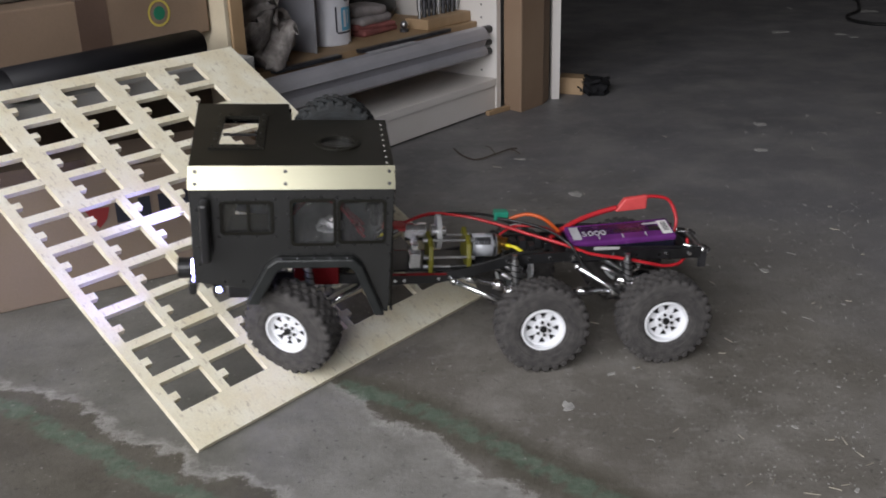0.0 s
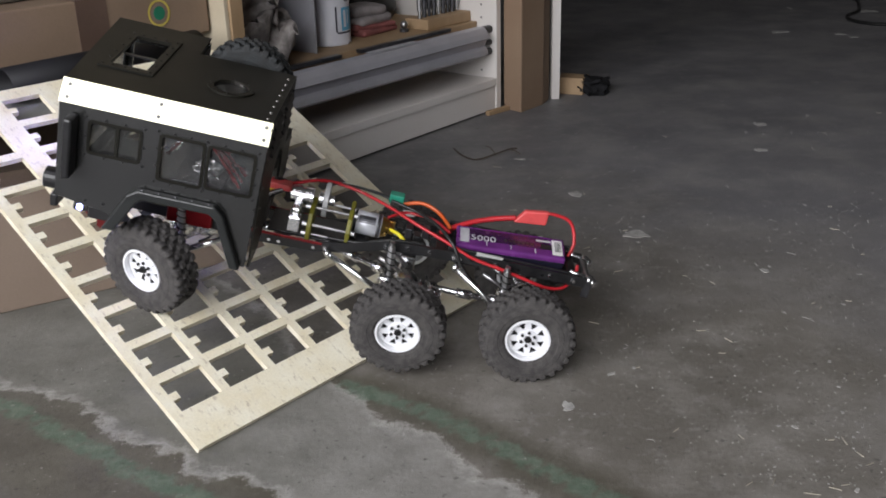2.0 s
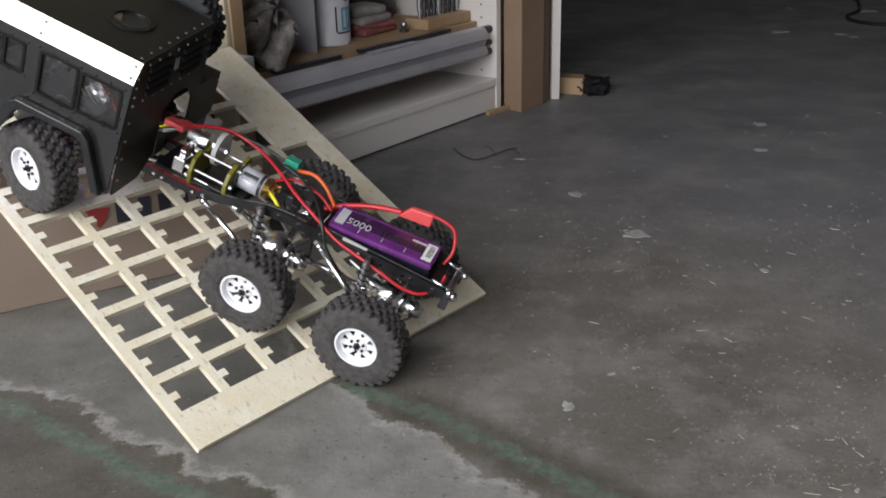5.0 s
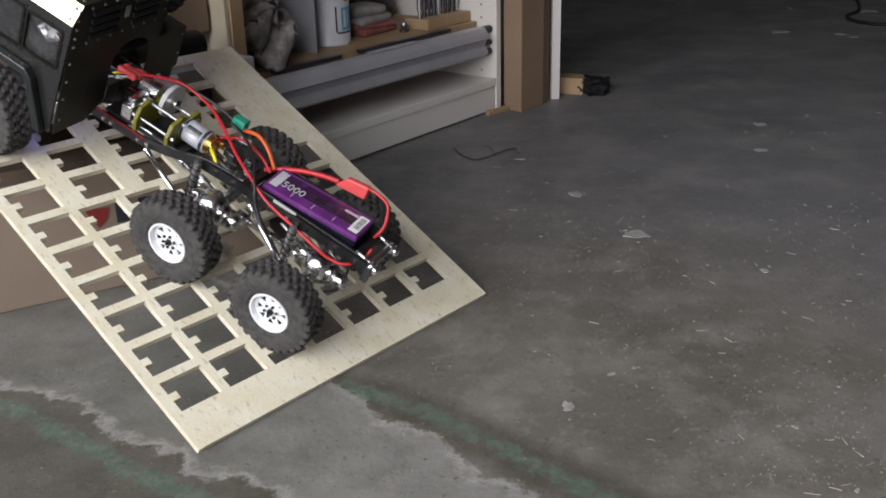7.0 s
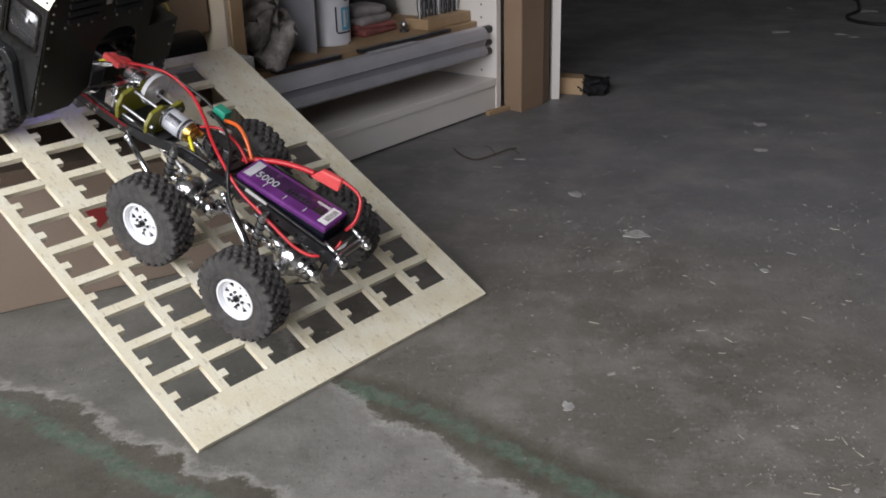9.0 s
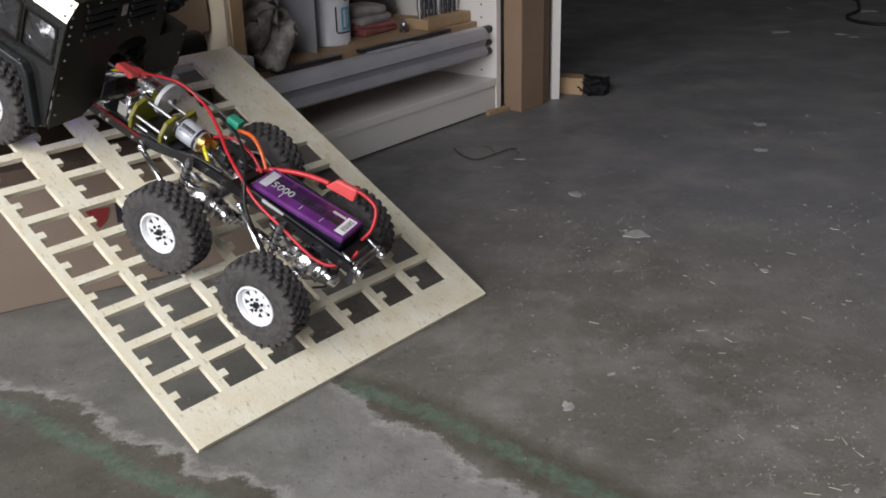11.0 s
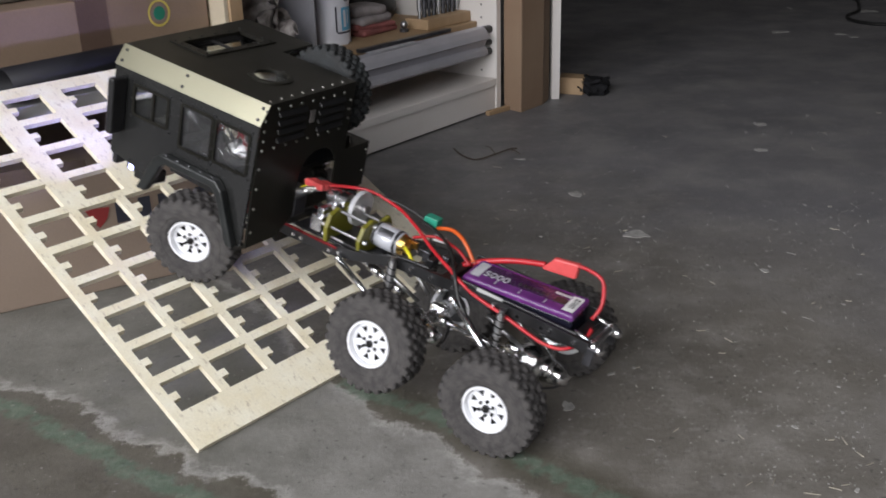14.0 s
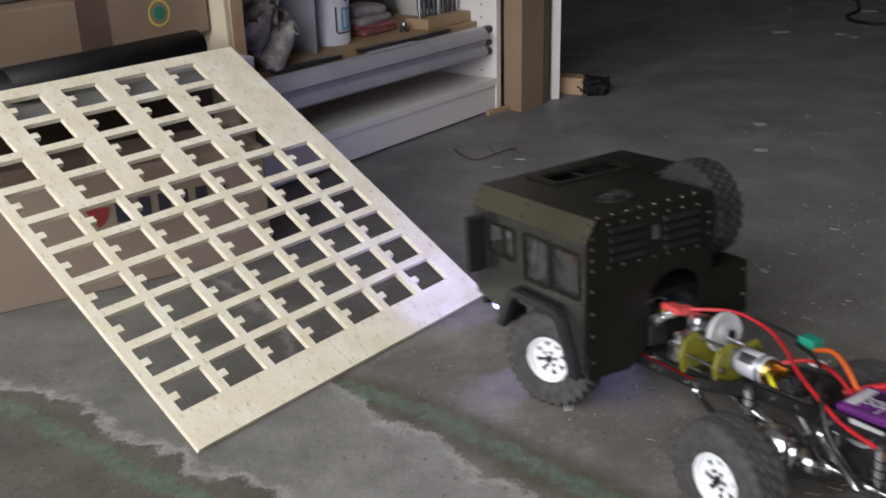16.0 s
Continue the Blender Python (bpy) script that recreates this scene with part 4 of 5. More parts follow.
    screws(rear, [(REAR_X, y, z) for y in ys for z in (0.1395, 0.0925) if y > -0.055] + [(REAR_X, y, z) for z in (0.128, 0.116, 0.104) for y in (0.108, -0.052)]
           + [(REAR_X, 0.109, z) for z in (0.07, 0.045, 0.02, -0.01)] + [(REAR_X, -0.107, z) for z in (0.05, 0.02)], (-1, 0, 0), M_SCREW, 0.0020, 0.0016)
    screws(roof, [(REAR_X + 0.007, 0.095 - 0.019 * k, 0.1462 + (0.009 + 0.019 * k) * 0.028) for k in range(8)], (0, 0, 1), M_SCREW, 0.0020, 0.0014)
    # front wall, windscreen
    bm = bmesh.new()
    plate(bm, [(0.1145, 0.008), (0.1145, 0.124), (0.103, 0.1440), (-0.1105, 0.1495), (-0.1105, 0.008)], [rect(0.008, 0.100, 0.072, 0.128), rect(-0.100, -0.006, 0.072, 0.128)], 0.0025, YZ(FRONT_X - 0.0027))
    part("front_panel", bm, M_SIDE, truck)
    bm = bmesh.new()
    plate(bm, rect(-0.102, 0.102, 0.070, 0.130), [], 0.0008, YZ(FRONT_X - 0.0038))
    o = part("windscreen", bm, M_CLEAR, truck)
    o.visible_shadow = False
    # mirror, bumper, headlights
    bm = bmesh.new()
    box(bm, 0.612, 0.622, 0.1175, 0.140, 0.044, 0.114, 0.003)
    cyl(bm, (0.617, 0.117, 0.106), (0.617, 0.128, 0.106), 0.002, 8)
    cyl(bm, (0.617, 0.117, 0.052), (0.617, 0.128, 0.052), 0.002, 8)
    part("mirror", bm, M_BLACK, truck, "tall black wing mirror")
    bm = bmesh.new()
    box(bm, 0.6345, 0.643, -0.106, 0.106, -0.010, 0.006, 0.002)
    part("front_bumper", bm, M_BLACK, truck)
    bm = bmesh.new()
    box(bm, 0.566, 0.598, 0.088, 0.112, -0.012, 0.004, 0.002)
    part("step", bm, M_BLACK, truck, "black step under the cab")
    bm = bmesh.new()
    cyl(bm, (0.602, 0.100, -0.004), (0.616, 0.100, -0.004), 0.0062, 16)
    marker = part("marker_lamp", bm, M_BLACK, truck, "small black marker lamp under the cab")
    bm = bmesh.new()
    ball(bm, (0.609, 0.1045, -0.004), 0.0042, 12)
    part("led_bulb", bm, M_LED_SMALL, marker, "glowing bluish-white LED bulb", True)
    for y in (0.082, -0.082):
        bm = bmesh.new()
        lathe(bm, [(0.0125, 0.0), (0.0108, 0.0), (0.0108, 0.016), (0.0125, 0.016)], 20)
        bmesh.ops.recalc_face_normals(bm, faces=bm.faces)
        bmesh.ops.transform(bm, matrix=Matrix.Translation((0.640, y, 0.014)) @ pose(0, 0, 0, 0, 0, -90), verts=bm.verts)
        lamp = part("headlight", bm, M_BLACK, truck)
        bm = bmesh.new()
        cyl(bm, (0.6410, y, 0.014), (0.6430, y, 0.014), 0.0106, 20)
        part("light_lens", bm, M_LED, lamp, "glowing white LED headlight")
    # flares
    for y0, y1 in ((0.1172, 0.1275), (-0.1235, -0.1132)):
        outer = [(0.578, -0.014), (0.553, 0.034), (0.541, 0.0425), (0.455, 0.0425), (0.4445, 0.033), (0.4185, -0.031)]
        inner = [(0.430, -0.031), (0.4535, 0.026), (0.4605, 0.0315), (0.534, 0.0315), (0.541, 0.0265), (0.563, -0.014)]
        bm = bmesh.new()
        plate(bm, outer + inner, [], y1 - y0, XZ(y0))
        bmesh.ops.bevel(bm, geom=[e for e in bm.edges if e.calc_face_angle(0) > 0.5], offset=0.0022, segments=2, profile=0.5, affect="EDGES", clamp_overlap=True)
        fl = part("wheel_arch", bm, M_FLARE, truck, "black moulded wheel arch")
        if y0 > 0:
            screws(fl, [(0.536 - 0.0185 * k, y0 + 0.0055, 0.0424) for k in range(5)], (0, 0, 1), M_GUN, 0.0022, 0.0012)
    # inside of the cab
    bm = bmesh.new()
    plate(bm, rect(0.43, 0.625, -0.105, 0.105), [rect(0.532, 0.600, -0.098, -0.006)], 0.006, XY(0.034))
    part("cab_floor", bm, M_BLACK, truck)
    bm = bmesh.new()
    box(bm, 0.455, 0.515, 0.020, 0.092, 0.0405, 0.050, 0.002)
    part("receiver_box", bm, M_BLACK, truck, "dark electronic unit inside the cab")
    bm = bmesh.new()
    bmesh.ops.create_icosphere(bm, subdivisions=3, radius=1.0)
    for v in bm.verts:
        c = v.co + noise.noise_vector(v.co * 2.6) * 0.55
        v.co = Vector((0.480 + c.x * 0.016, 0.060 + c.y * 0.009, 0.056 + c.z * 0.011))
    part("foil_wrap", bm, M_STEEL, truck, "crumpled shiny foil wrap behind the window")
    bm = bmesh.new()
    for k in range(3):
        sweep(bm, [(0.44, 0.03 + 0.02 * k, 0.045), (0.47, 0.05 + 0.012 * k, 0.085), (0.50, 0.02 + 0.02 * k, 0.095), (0.53, 0.05, 0.06)], 0.0022, 6)
    part("cab_wires", bm, M_REDALU, truck, "dark red wires inside the cab")
    bm = bmesh.new()
    box(bm, 0.545, 0.60, 0.03, 0.09, 0.0405, 0.062, 0.006)
    box(bm, 0.538, 0.552, 0.03, 0.09, 0.06, 0.108, 0.005)
    part("seat", bm, M_BLACK, truck, "black driver seat")


make_cab()


def tyre_mesh(material, segs=360, lugs=28):
    """One moulded body: sidewalls and two staggered rows of deep skewed lugs on each half of the tread."""
    half = [(0.0262, 0.0165), (0.0290, 0.0186), (0.0340, 0.0192), (0.0345, 0.0197), (0.0400, 0.0197), (0.0405, 0.0193), (0.0445, 0.0192), (0.0458, 0.0189), (0.0464, 0.0187), (0.0476, 0.0182), (0.0484, 0.0178), (0.0500, 0.0170), (0.0505, 0.0160),
            (0.0507, 0.0145), (0.0508, 0.0120), (0.0508, 0.0096), (0.0508, 0.0090), (0.0508, 0.0080), (0.0508, 0.0074), (0.0508, 0.0055), (0.0508, 0.0030), (0.0508, 0.0014), (0.0508, 0.0007)]
    sec = [(r, y, 1) for r, y in half] + [(r, -y, -1) for r, y in reversed(half)] + [(0.0255, 0.0, 0)]
    rnd = random.Random(3)
    wear = [[rnd.uniform(0.80, 1.0) for _ in range(lugs)] for _ in range(4)]

    def lug(turn, y, side, row):
        skew = (7.0 if row else -16.0) * (abs(y) - (0.004 if row == 0 else 0.014))
        ph = (turn * lugs + (0.0 if side > 0 else 0.5) + (0.45 if row == 0 else 0.0) + skew) % lugs
        k, fr = int(ph), ph % 1.0
        duty = 0.62 if row else 0.58
        return k, max(0.0, min(1.0, (duty / 2 - abs(fr - 0.5)) / 0.10 + 0.5)) * wear[row + (2 if side > 0 else 0)][k]

    verts, n = [], len(sec)
    for i in range(segs):
        turn = i / segs
        ca, sa = math.cos(2 * math.pi * turn), math.sin(2 * math.pi * turn)
        for r, y, side in sec:
            ay = abs(y)
            if side and ay >= 0.0096 and r > 0.0462:
                k, h = lug(turn, y, side, 1)
                if r < 0.0480:
                    h *= 0.6 * (k % 2)
                out = min(1.0, max(0.0, (r - 0.0470) / 0.0040))
                r, y = r + 0.0042 * h * out, y + side * 0.0010 * h * (1.0 - 0.55 * out)
            elif side and 0.0010 < ay <= 0.0075 and r > 0.05:
                r += 0.0042 * lug(turn, y, side, 0)[1]
            verts.append((r * 1.07 * ca, y, r * 1.07 * sa))
    faces = [(i * n + j, i * n + (j + 1) % n, ((i + 1) % segs) * n + (j + 1) % n, ((i + 1) % segs) * n + j) for i in range(segs) for j in range(n)]
    me = bpy.data.meshes.new("tyre")
    me.from_pydata(verts, [], faces)
    bm = bmesh.new()
    bm.from_mesh(me)
    bmesh.ops.recalc_face_normals(bm, faces=bm.faces)
    bm.to_mesh(me)
    bm.free()
    me.materials.append(material)
    return me


def rim_mesh():
    """White dished wheel centre; the outer face looks along +y."""
    bm = bmesh.new()
    lathe(bm, [(0.0278, 0.0150), (0.0272, 0.0172), (0.0250, 0.0172), (0.0238, 0.0130), (0.0238, -0.0150), (0.0278, -0.0165)], 40)
    tri = []
    for k in range(8):
        a = 2 * math.pi * k / 8
        tri.append([(0.0205 * math.cos(a - 0.22), 0.0205 * math.sin(a - 0.22)), (0.0205 * math.cos(a + 0.22), 0.0205 * math.sin(a + 0.22)), (0.0128 * math.cos(a + 0.05), 0.0128 * math.sin(a + 0.05)), (0.0128 * math.cos(a - 0.05), 0.0128 * math.sin(a - 0.05))])
    plate(bm, circle(0, 0, 0.0240, 40), tri, 0.0016, Matrix(((1, 0, 0, 0), (0, 0, 1, 0.0084), (0, 1, 0, 0), (0, 0, 0, 1))))
    lathe(bm, [(0.0118, 0.0098), (0.0108, 0.0118), (0.0030, 0.0122), (0.0030, 0.0098)], 32)
    bmesh.ops.recalc_face_normals(bm, faces=bm.faces)
    me = bpy.data.meshes.new("rim")
    bm.to_mesh(me)
    bm.free()
    me.materials.append(M_RIM)
    return me


def hub_mesh():
    bm = bmesh.new()
    cyl(bm, (0, 0.0118, 0), (0, 0.0150, 0), 0.0046, 6)
    cyl(bm, (0, 0.0148, 0), (0, 0.0185, 0), 0.0016, 8)
    for k in range(6):
        a = 2 * math.pi * k / 6 + 0.3
        cyl(bm, (0.0086 * math.cos(a), 0.0118, 0.0086 * math.sin(a)), (0.0086 * math.cos(a), 0.0140, 0.0086 * math.sin(a)), 0.0020, 6)
    cyl(bm, (0, 0.0045, 0), (0, 0.0060, 0), 0.0232, 30)
    me = bpy.data.meshes.new("hub")
    bm.to_mesh(me)
    bm.free()
    me.materials.append(M_BLACK)
    return me


TYRE, TYRE_SPARE, RIM, HUB = tyre_mesh(M_RUBBER), tyre_mesh(M_RUBBER_CLEAN), rim_mesh(), hub_mesh()


RIM_DARK = RIM.copy()
RIM_DARK.materials[0] = M_BLACK


def make_wheel(side, tyre=TYRE, name="wheel", rim=RIM):
    w = new(name, rim)
    w.parent = truck
    for nm, me in (("tyre", tyre), ("hub", HUB)):
        c = new(nm, me)
        c.parent = w
    return w


AXLES = (("front", 0.5125), ("middle", 0.2229), ("rear", 0.0687))
WHEEL_R, WHEEL_Y, KINGPIN = 0.0584, 0.0965, 0.066
WHEELS = {(n_, s): make_wheel(s) for n_, _ in AXLES for s in (1, -1)}
tagged(WHEELS["front", 1], "white dished wheel with a knobbly black tyre")
spare = make_wheel(-1, TYRE_SPARE, "spare_wheel", RIM_DARK)
tagged(spare, "spare wheel with a clean knobbly tyre")
spare.matrix_local = pose(0.472, -0.0930, 0.113, 0, 20, 180)


def make_axle(name):
    bm = bmesh.new()
    cyl(bm, (0, -0.078, 0), (0, 0.078, 0), 0.0082, 14)
    for s in (1, -1):
        cyl(bm, (0, s * 0.060, 0), (0, s * 0.079, 0), 0.0115, 14)
        box(bm, -0.010, 0.010, min(s * 0.040, s * 0.052), max(s * 0.040, s * 0.052), -0.012, 0.012, 0.002)
    o = part("axle", bm, M_CHROME, truck, "polished steel axle housing", False)
    bm = bmesh.new()
    ball(bm, (0, 0.0, 0), 0.0235, 18)
    cyl(bm, (-0.027, 0, 0), (-0.046, 0, -0.003), 0.0140, 16, 0.007)
    cyl(bm, (-0.014, 0, 0), (-0.027, 0, 0), 0.0175, 16, 0.012)
    cyl(bm, (0.010, 0, 0.004), (0.034, 0, 0.008), 0.0085, 14)
    for k in range(8):
        a = k * math.pi / 4
        cyl(bm, (-0.012, 0.0155 * math.cos(a), 0.0155 * math.sin(a)), (-0.0165, 0.0155 * math.cos(a), 0.0155 * math.sin(a)), 0.0018, 6)
    bmesh.ops.translate(bm, vec=(0, 0.030 if name == "middle" else 0.004, 0.009 if name == "middle" else 0.003), verts=bm.verts)
    part("differential", bm, M_CAST, o, "bright cast differential housing", True)
    bm = bmesh.new()
    sweep(bm, [(-0.028, 0.03, -0.004), (-0.036, 0.0, -0.012), (-0.028, -0.03, -0.004)], 0.0016, 6)
    part("guard_wire", bm, M_GUN, o)
    return o


AXLE_OBS = {n_: make_axle(n_) for n_, _ in AXLES}


def make_chassis():
    # frame rails follow the dropped line of the chassis
    line = [(0.612, -0.020), (0.48, -0.026), (0.41, -0.030), (0.345, -0.028), (0.305, -0.020), (0.255, -0.005), (0.205, -0.002), (0.10, 0.002), (0.004, 0.002)]
    for s in (1, -1):
        bm = bmesh.new()
        top = [(x, z + 0.0065) for x, z in line]
        bot = [(x, z - 0.0065) for x, z in reversed(line)]
        plate(bm, top + bot, [circle(0.15 - 0.03 * k, 0.0005, 0.0022, 8) for k in range(4)], 0.004, XZ(0.031 if s > 0 else -0.035))
        rail = part("frame_rail", bm, M_BLACK, truck, "black chassis rail")
        y = 0.035 if s > 0 else -0.035
        screws(rail, [(x, y, z) for x, z in ((0.400, -0.030), (0.388, -0.030), (0.345, -0.028), (0.331, -0.026), (0.258, -0.006), (0.230, -0.003), (0.203, -0.002), (0.173, -0.001), (0.165, -0.001), (0.12, 0.001), (0.05, 0.002), (0.02, 0.002))], (0, s, 0), M_CHROME, 0.0030, 0.0025)
    bm = bmesh.new()
    box(bm, 0.335, 0.425, 0.0352, 0.0365, -0.0235, -0.0200, 0.0004)
    part("red_trim", bm, M_REDALU, truck, "red anodised rail trim")
    bm = bmesh.new()
    box(bm, 0.335, 0.425, -0.0365, -0.0352, -0.0235, -0.0200, 0.0004)
    part("red_trim", bm, M_REDALU, truck)
    for x, z in ((0.59, -0.021), (0.43, -0.028), (0.29, -0.018), (0.19, -0.003), (0.022, 0.0)):
        bm = bmesh.new()
        box(bm, x - 0.006, x + 0.006, -0.0308, 0.0308, z - 0.005, z + 0.005, 0.001)
        part("cross_member", bm, M_BLACK, truck)
    bm = bmesh.new()
    box(bm, 0.28, 0.405, -0.030, 0.030, -0.021, -0.018, 0.0005)
    part("deck_plate", bm, M_BLACK, truck)
    # rear bumper
    bm = bmesh.new()
    cyl(bm, (0.002, -0.026, 0.004), (0.002, 0.026, 0.004), 0.0042, 14)
    part("bumper_tube", bm, M_STEEL, truck)
    for s in (1, -1):
        bm = bmesh.new()
        cyl(bm, (0.004, s * 0.0265, 0.003), (-0.004, s * 0.0265, 0.003), 0.0070, 12)
        ball(bm, (-0.006, s * 0.0268, 0.001), 0.0060, 12)
        cyl(bm, (0.026, s * 0.0262, 0.010), (0.002, s * 0.0262, 0.006), 0.0026, 10)
        part("bumper_end", bm, M_CHROME, truck, "chrome bumper end", True)
        bm = bmesh.new()
        box(bm, -0.004, 0.006, s * 0.033 - 0.002, s * 0.033 + 0.002, -0.018, 0.004, 0.001)
        part("tow_lug", bm, M_GUN, truck)
    # battery and tray
    bat = empty("battery")
    bat.parent = truck
    bat.matrix_local = pose(0.1015, -0.0060, -0.0050, -6.5, 4.7, 0)
    L_, W_, H_ = 0.0695, 0.0230, 0.0240
    bm = bmesh.new()
    box(bm, -L_, L_, -W_, W_, -0.007, H_ - 0.0055, 0.003)
    body = part("battery_case", bm, M_BATBLACK, bat, "glossy black battery case")
    bm = bmesh.new()
    box(bm, -L_ - 0.0002, L_ + 0.0002, -W_ - 0.0002, W_ + 0.0002, H_ - 0.0090, H_, 0.0028)
    part("battery_top", bm, M_PURPLE, bat, "purple battery wrap")
    zt = H_ + 0.0001
    for nm, r_, mm in (("label", rect(0.0535, 0.0650, -0.0165, 0.0150), M_SILVERLABEL), ("label", rect(-0.066, -0.0530, -0.0160, 0.0175), M_WHITE), ("label_field", rect(-0.050, 0.0530, -0.0165, 0.0080), M_PLUM), ("bar", rect(-0.0520, -0.0325, -0.0125, -0.0085), M_SILVERLABEL), ("bar", rect(-0.0525, -0.038, -0.003, 0.008), M_GUN)):
        bm = bmesh.new()
        plate(bm, r_, [], 0.0003 if nm != "bar" else 0.0005, XY(zt))
        part(nm, bm, mm, bat)
    for k in range(9):
        bm = bmesh.new()
        plate(bm, rect(-0.0640, -0.0565, -0.0120 + 0.0026 * k, -0.0108 + 0.0026 * k), [], 0.0005, XY(zt))
        part("code_bar", bm, M_GUN, bat)
    for k in range(3):
        bm = bmesh.new()
        plate(bm, rect(-0.0315 + 0.031 * k, -0.0303 + 0.031 * k, 0.0095, 0.0185), [], 0.0005, XY(zt))
        part("divider", bm, M_SILVERLABEL, bat)
    for k in range(7):
        bm = bmesh.new()
        plate(bm, rect(-0.0290 + 0.0056 * k, -0.0250 + 0.0056 * k, -0.0030, 0.0035), [], 0.0005, XY(zt))
        part("letter_bar", bm, M_GUN, bat)
    cu = bpy.data.curves.new("capacity_print", "FONT")
    cu.body, cu.size, cu.extrude = "5000", 0.0165, 0.0002
    cu.materials.append(M_SILVERLABEL)
    t = new("capacity_print", cu)
    t.parent = bat
    t.matrix_local = pose(0.0520, 0.0085, zt + 0.0005, 0, 0, 180)
    bm = bmesh.new()
    box(bm, 0.022, 0.182, -0.0300, 0.0300, -0.0085, -0.0045, 0.001)
    box(bm, 0.022, 0.182, 0.0265, 0.0300, -0.0085, 0.010, 0.001)
    box(bm, 0.022, 0.182, -0.0355, -0.0320, -0.0085, 0.016, 0.001)
    part("battery_tray", bm, M_BLACK, truck)
    bm = bmesh.new()
    cyl(bm, (0.105, 0.0302, 0.002), (0.105, 0.034, 0.002), 0.0040, 10)
    cyl(bm, (0.105, 0.034, 0.002), (0.105, 0.037, 0.002), 0.0022, 8)
    part("strap_bolt", bm, M_STEEL, truck)
    bm = bmesh.new()
    box(bm, 0.112, 0.146, 0.0303, 0.0330, 0.000, 0.011, 0.001)
    part("foam_pad", bm, M_GREYBOARD, truck, "grey foam pad against the battery tray")
    for x in (0.085, 0.060, 0.040):
        bm = bmesh.new()
        box(bm, x - 0.010, x + 0.010, 0.0303, 0.0318, 0.003, 0.0065, 0.0008)
        part("tray_clip", bm, M_GUN, truck)
    # winch: two olive plates, rods, clear gear, motor
    for x0, r_, dy, dz in ((0.352, 0.021, 0.009, -0.006), (0.304, 0.024, 0.004, -0.004)):
        bm = bmesh.new()
        prof = [(0.026, -0.018), (0.030, 0.002), (0.024, 0.018), (0.008, 0.024), (-0.010, 0.016), (-0.026, 0.020), (-0.034, 0.006), (-0.028, -0.018)]
        plate(bm, [(a * r_ / 0.022 + dy, b + 0.002 + dz) for a, b in prof], [], 0.006, YZ(x0))
        bmesh.ops.bevel(bm, geom=[e for e in bm.edges if e.calc_face_angle(0) > 1.2], offset=0.0015, segments=2, profile=0.5, affect="EDGES", clamp_overlap=True)
        part("gear_plate", bm, M_OLIVEPLATE, truck, "olive-green gearbox plate")
    for y, z in ((0.029, -0.002), (0.012, 0.014), (-0.019, 0.008), (0.026, -0.016)):
        bm = bmesh.new()
        cyl(bm, (0.363, y, z), (0.300, y, z), 0.0019, 10)
        cyl(bm, (0.299, y, z), (0.3035, y, z), 0.0034, 8)
        cyl(bm, (0.3585, y, z), (0.364, y, z), 0.0034, 8)
        part("spacer_rod", bm, M_STEEL, truck)
    bm = bmesh.new()
    lathe(bm, [(0.003, -0.002), (0.012, -0.0015), (0.0205, -0.003), (0.0225, -0.003), (0.0225, 0.003), (0.0205, 0.003), (0.012, 0.0015), (0.003, 0.002)], 40)
    bmesh.ops.recalc_face_normals(bm, faces=bm.faces)
    bmesh.ops.transform(bm, matrix=pose(0.342, -0.013, 0.016, 0, 0, 90), verts=bm.verts)
    part("main_gear", bm, M_GEAR, truck, "pale translucent main gear")
    bm = bmesh.new()
    cyl(bm, (0.332, -0.013, 0.016), (0.346, -0.013, 0.016), 0.0065, 14)
    for x0, x1, r_ in ((0.346, 0.3515, 0.0095), (0.3585, 0.369, 0.0118), (0.369, 0.374, 0.0100), (0.374, 0.386, 0.0118)):
        cyl(bm, (x0, -0.013, 0.016), (x1, -0.013, 0.016), r_, 24)
    part("gear_hub", bm, M_CHROME, truck)
    bm = bmesh.new()
    cyl(bm, (0.3045, 0.000, 0.002), (0.268, 0.000, 0.002), 0.0150, 28)
    mot = part("motor_can", bm, M_MOTOR, truck, "silver motor can with small print", True)
    bm = bmesh.new()
    cyl(bm, (0.2678, 0.000, 0.002), (0.260, 0.000, 0.002), 0.0135, 24, 0.011)
    cyl(bm, (0.260, 0.000, 0.002), (0.255, 0.000, 0.002), 0.0055, 14)
    for s in (1, -1):
        box(bm, 0.251, 0.262, -0.002 + s * 0.009, 0.002 + s * 0.009, -0.001, 0.008, 0.0006)
    part("motor_end", bm, M_BRASS, truck, "brass motor end bell")
    for k in range(4):
        bm = bmesh.new()
        a = radians(32 + 10 * k)
        box(bm, 0.276, 0.297, -0.0012, 0.0012, 0.0150, 0.01525, 0.0, pose(0, 0.000, 0.002, -math.degrees(a), 0, 0))
        part("print_bar", bm, M_GUN, mot)
    for x0, x1, r_ in ((0.3030, 0.3000, 0.01525), (0.2735, 0.2695, 0.01530)):
        bm = bmesh.new()
        cyl(bm, (x0, 0.000, 0.002), (x1, 0.000, 0.002), r_, 28)
        part("motor_band", bm, M_GUN, mot, "dark band round the motor can", True)
    # gearbox block ahead of the winch
    bm = bmesh.new()
    box(bm, 0.3665, 0.383, 0.006, 0.030, -0.0175, 0.004, 0.002)
    box(bm, 0.3695, 0.380, -0.004, 0.024, 0.003, 0.013, 0.002)
    part("gearbox", bm, M_CHROME, truck, "shiny metal gearbox")
    bm = bmesh.new()
    box(bm, 0.408, 0.440, 0.008, 0.032, -0.012, 0.014, 0.002)
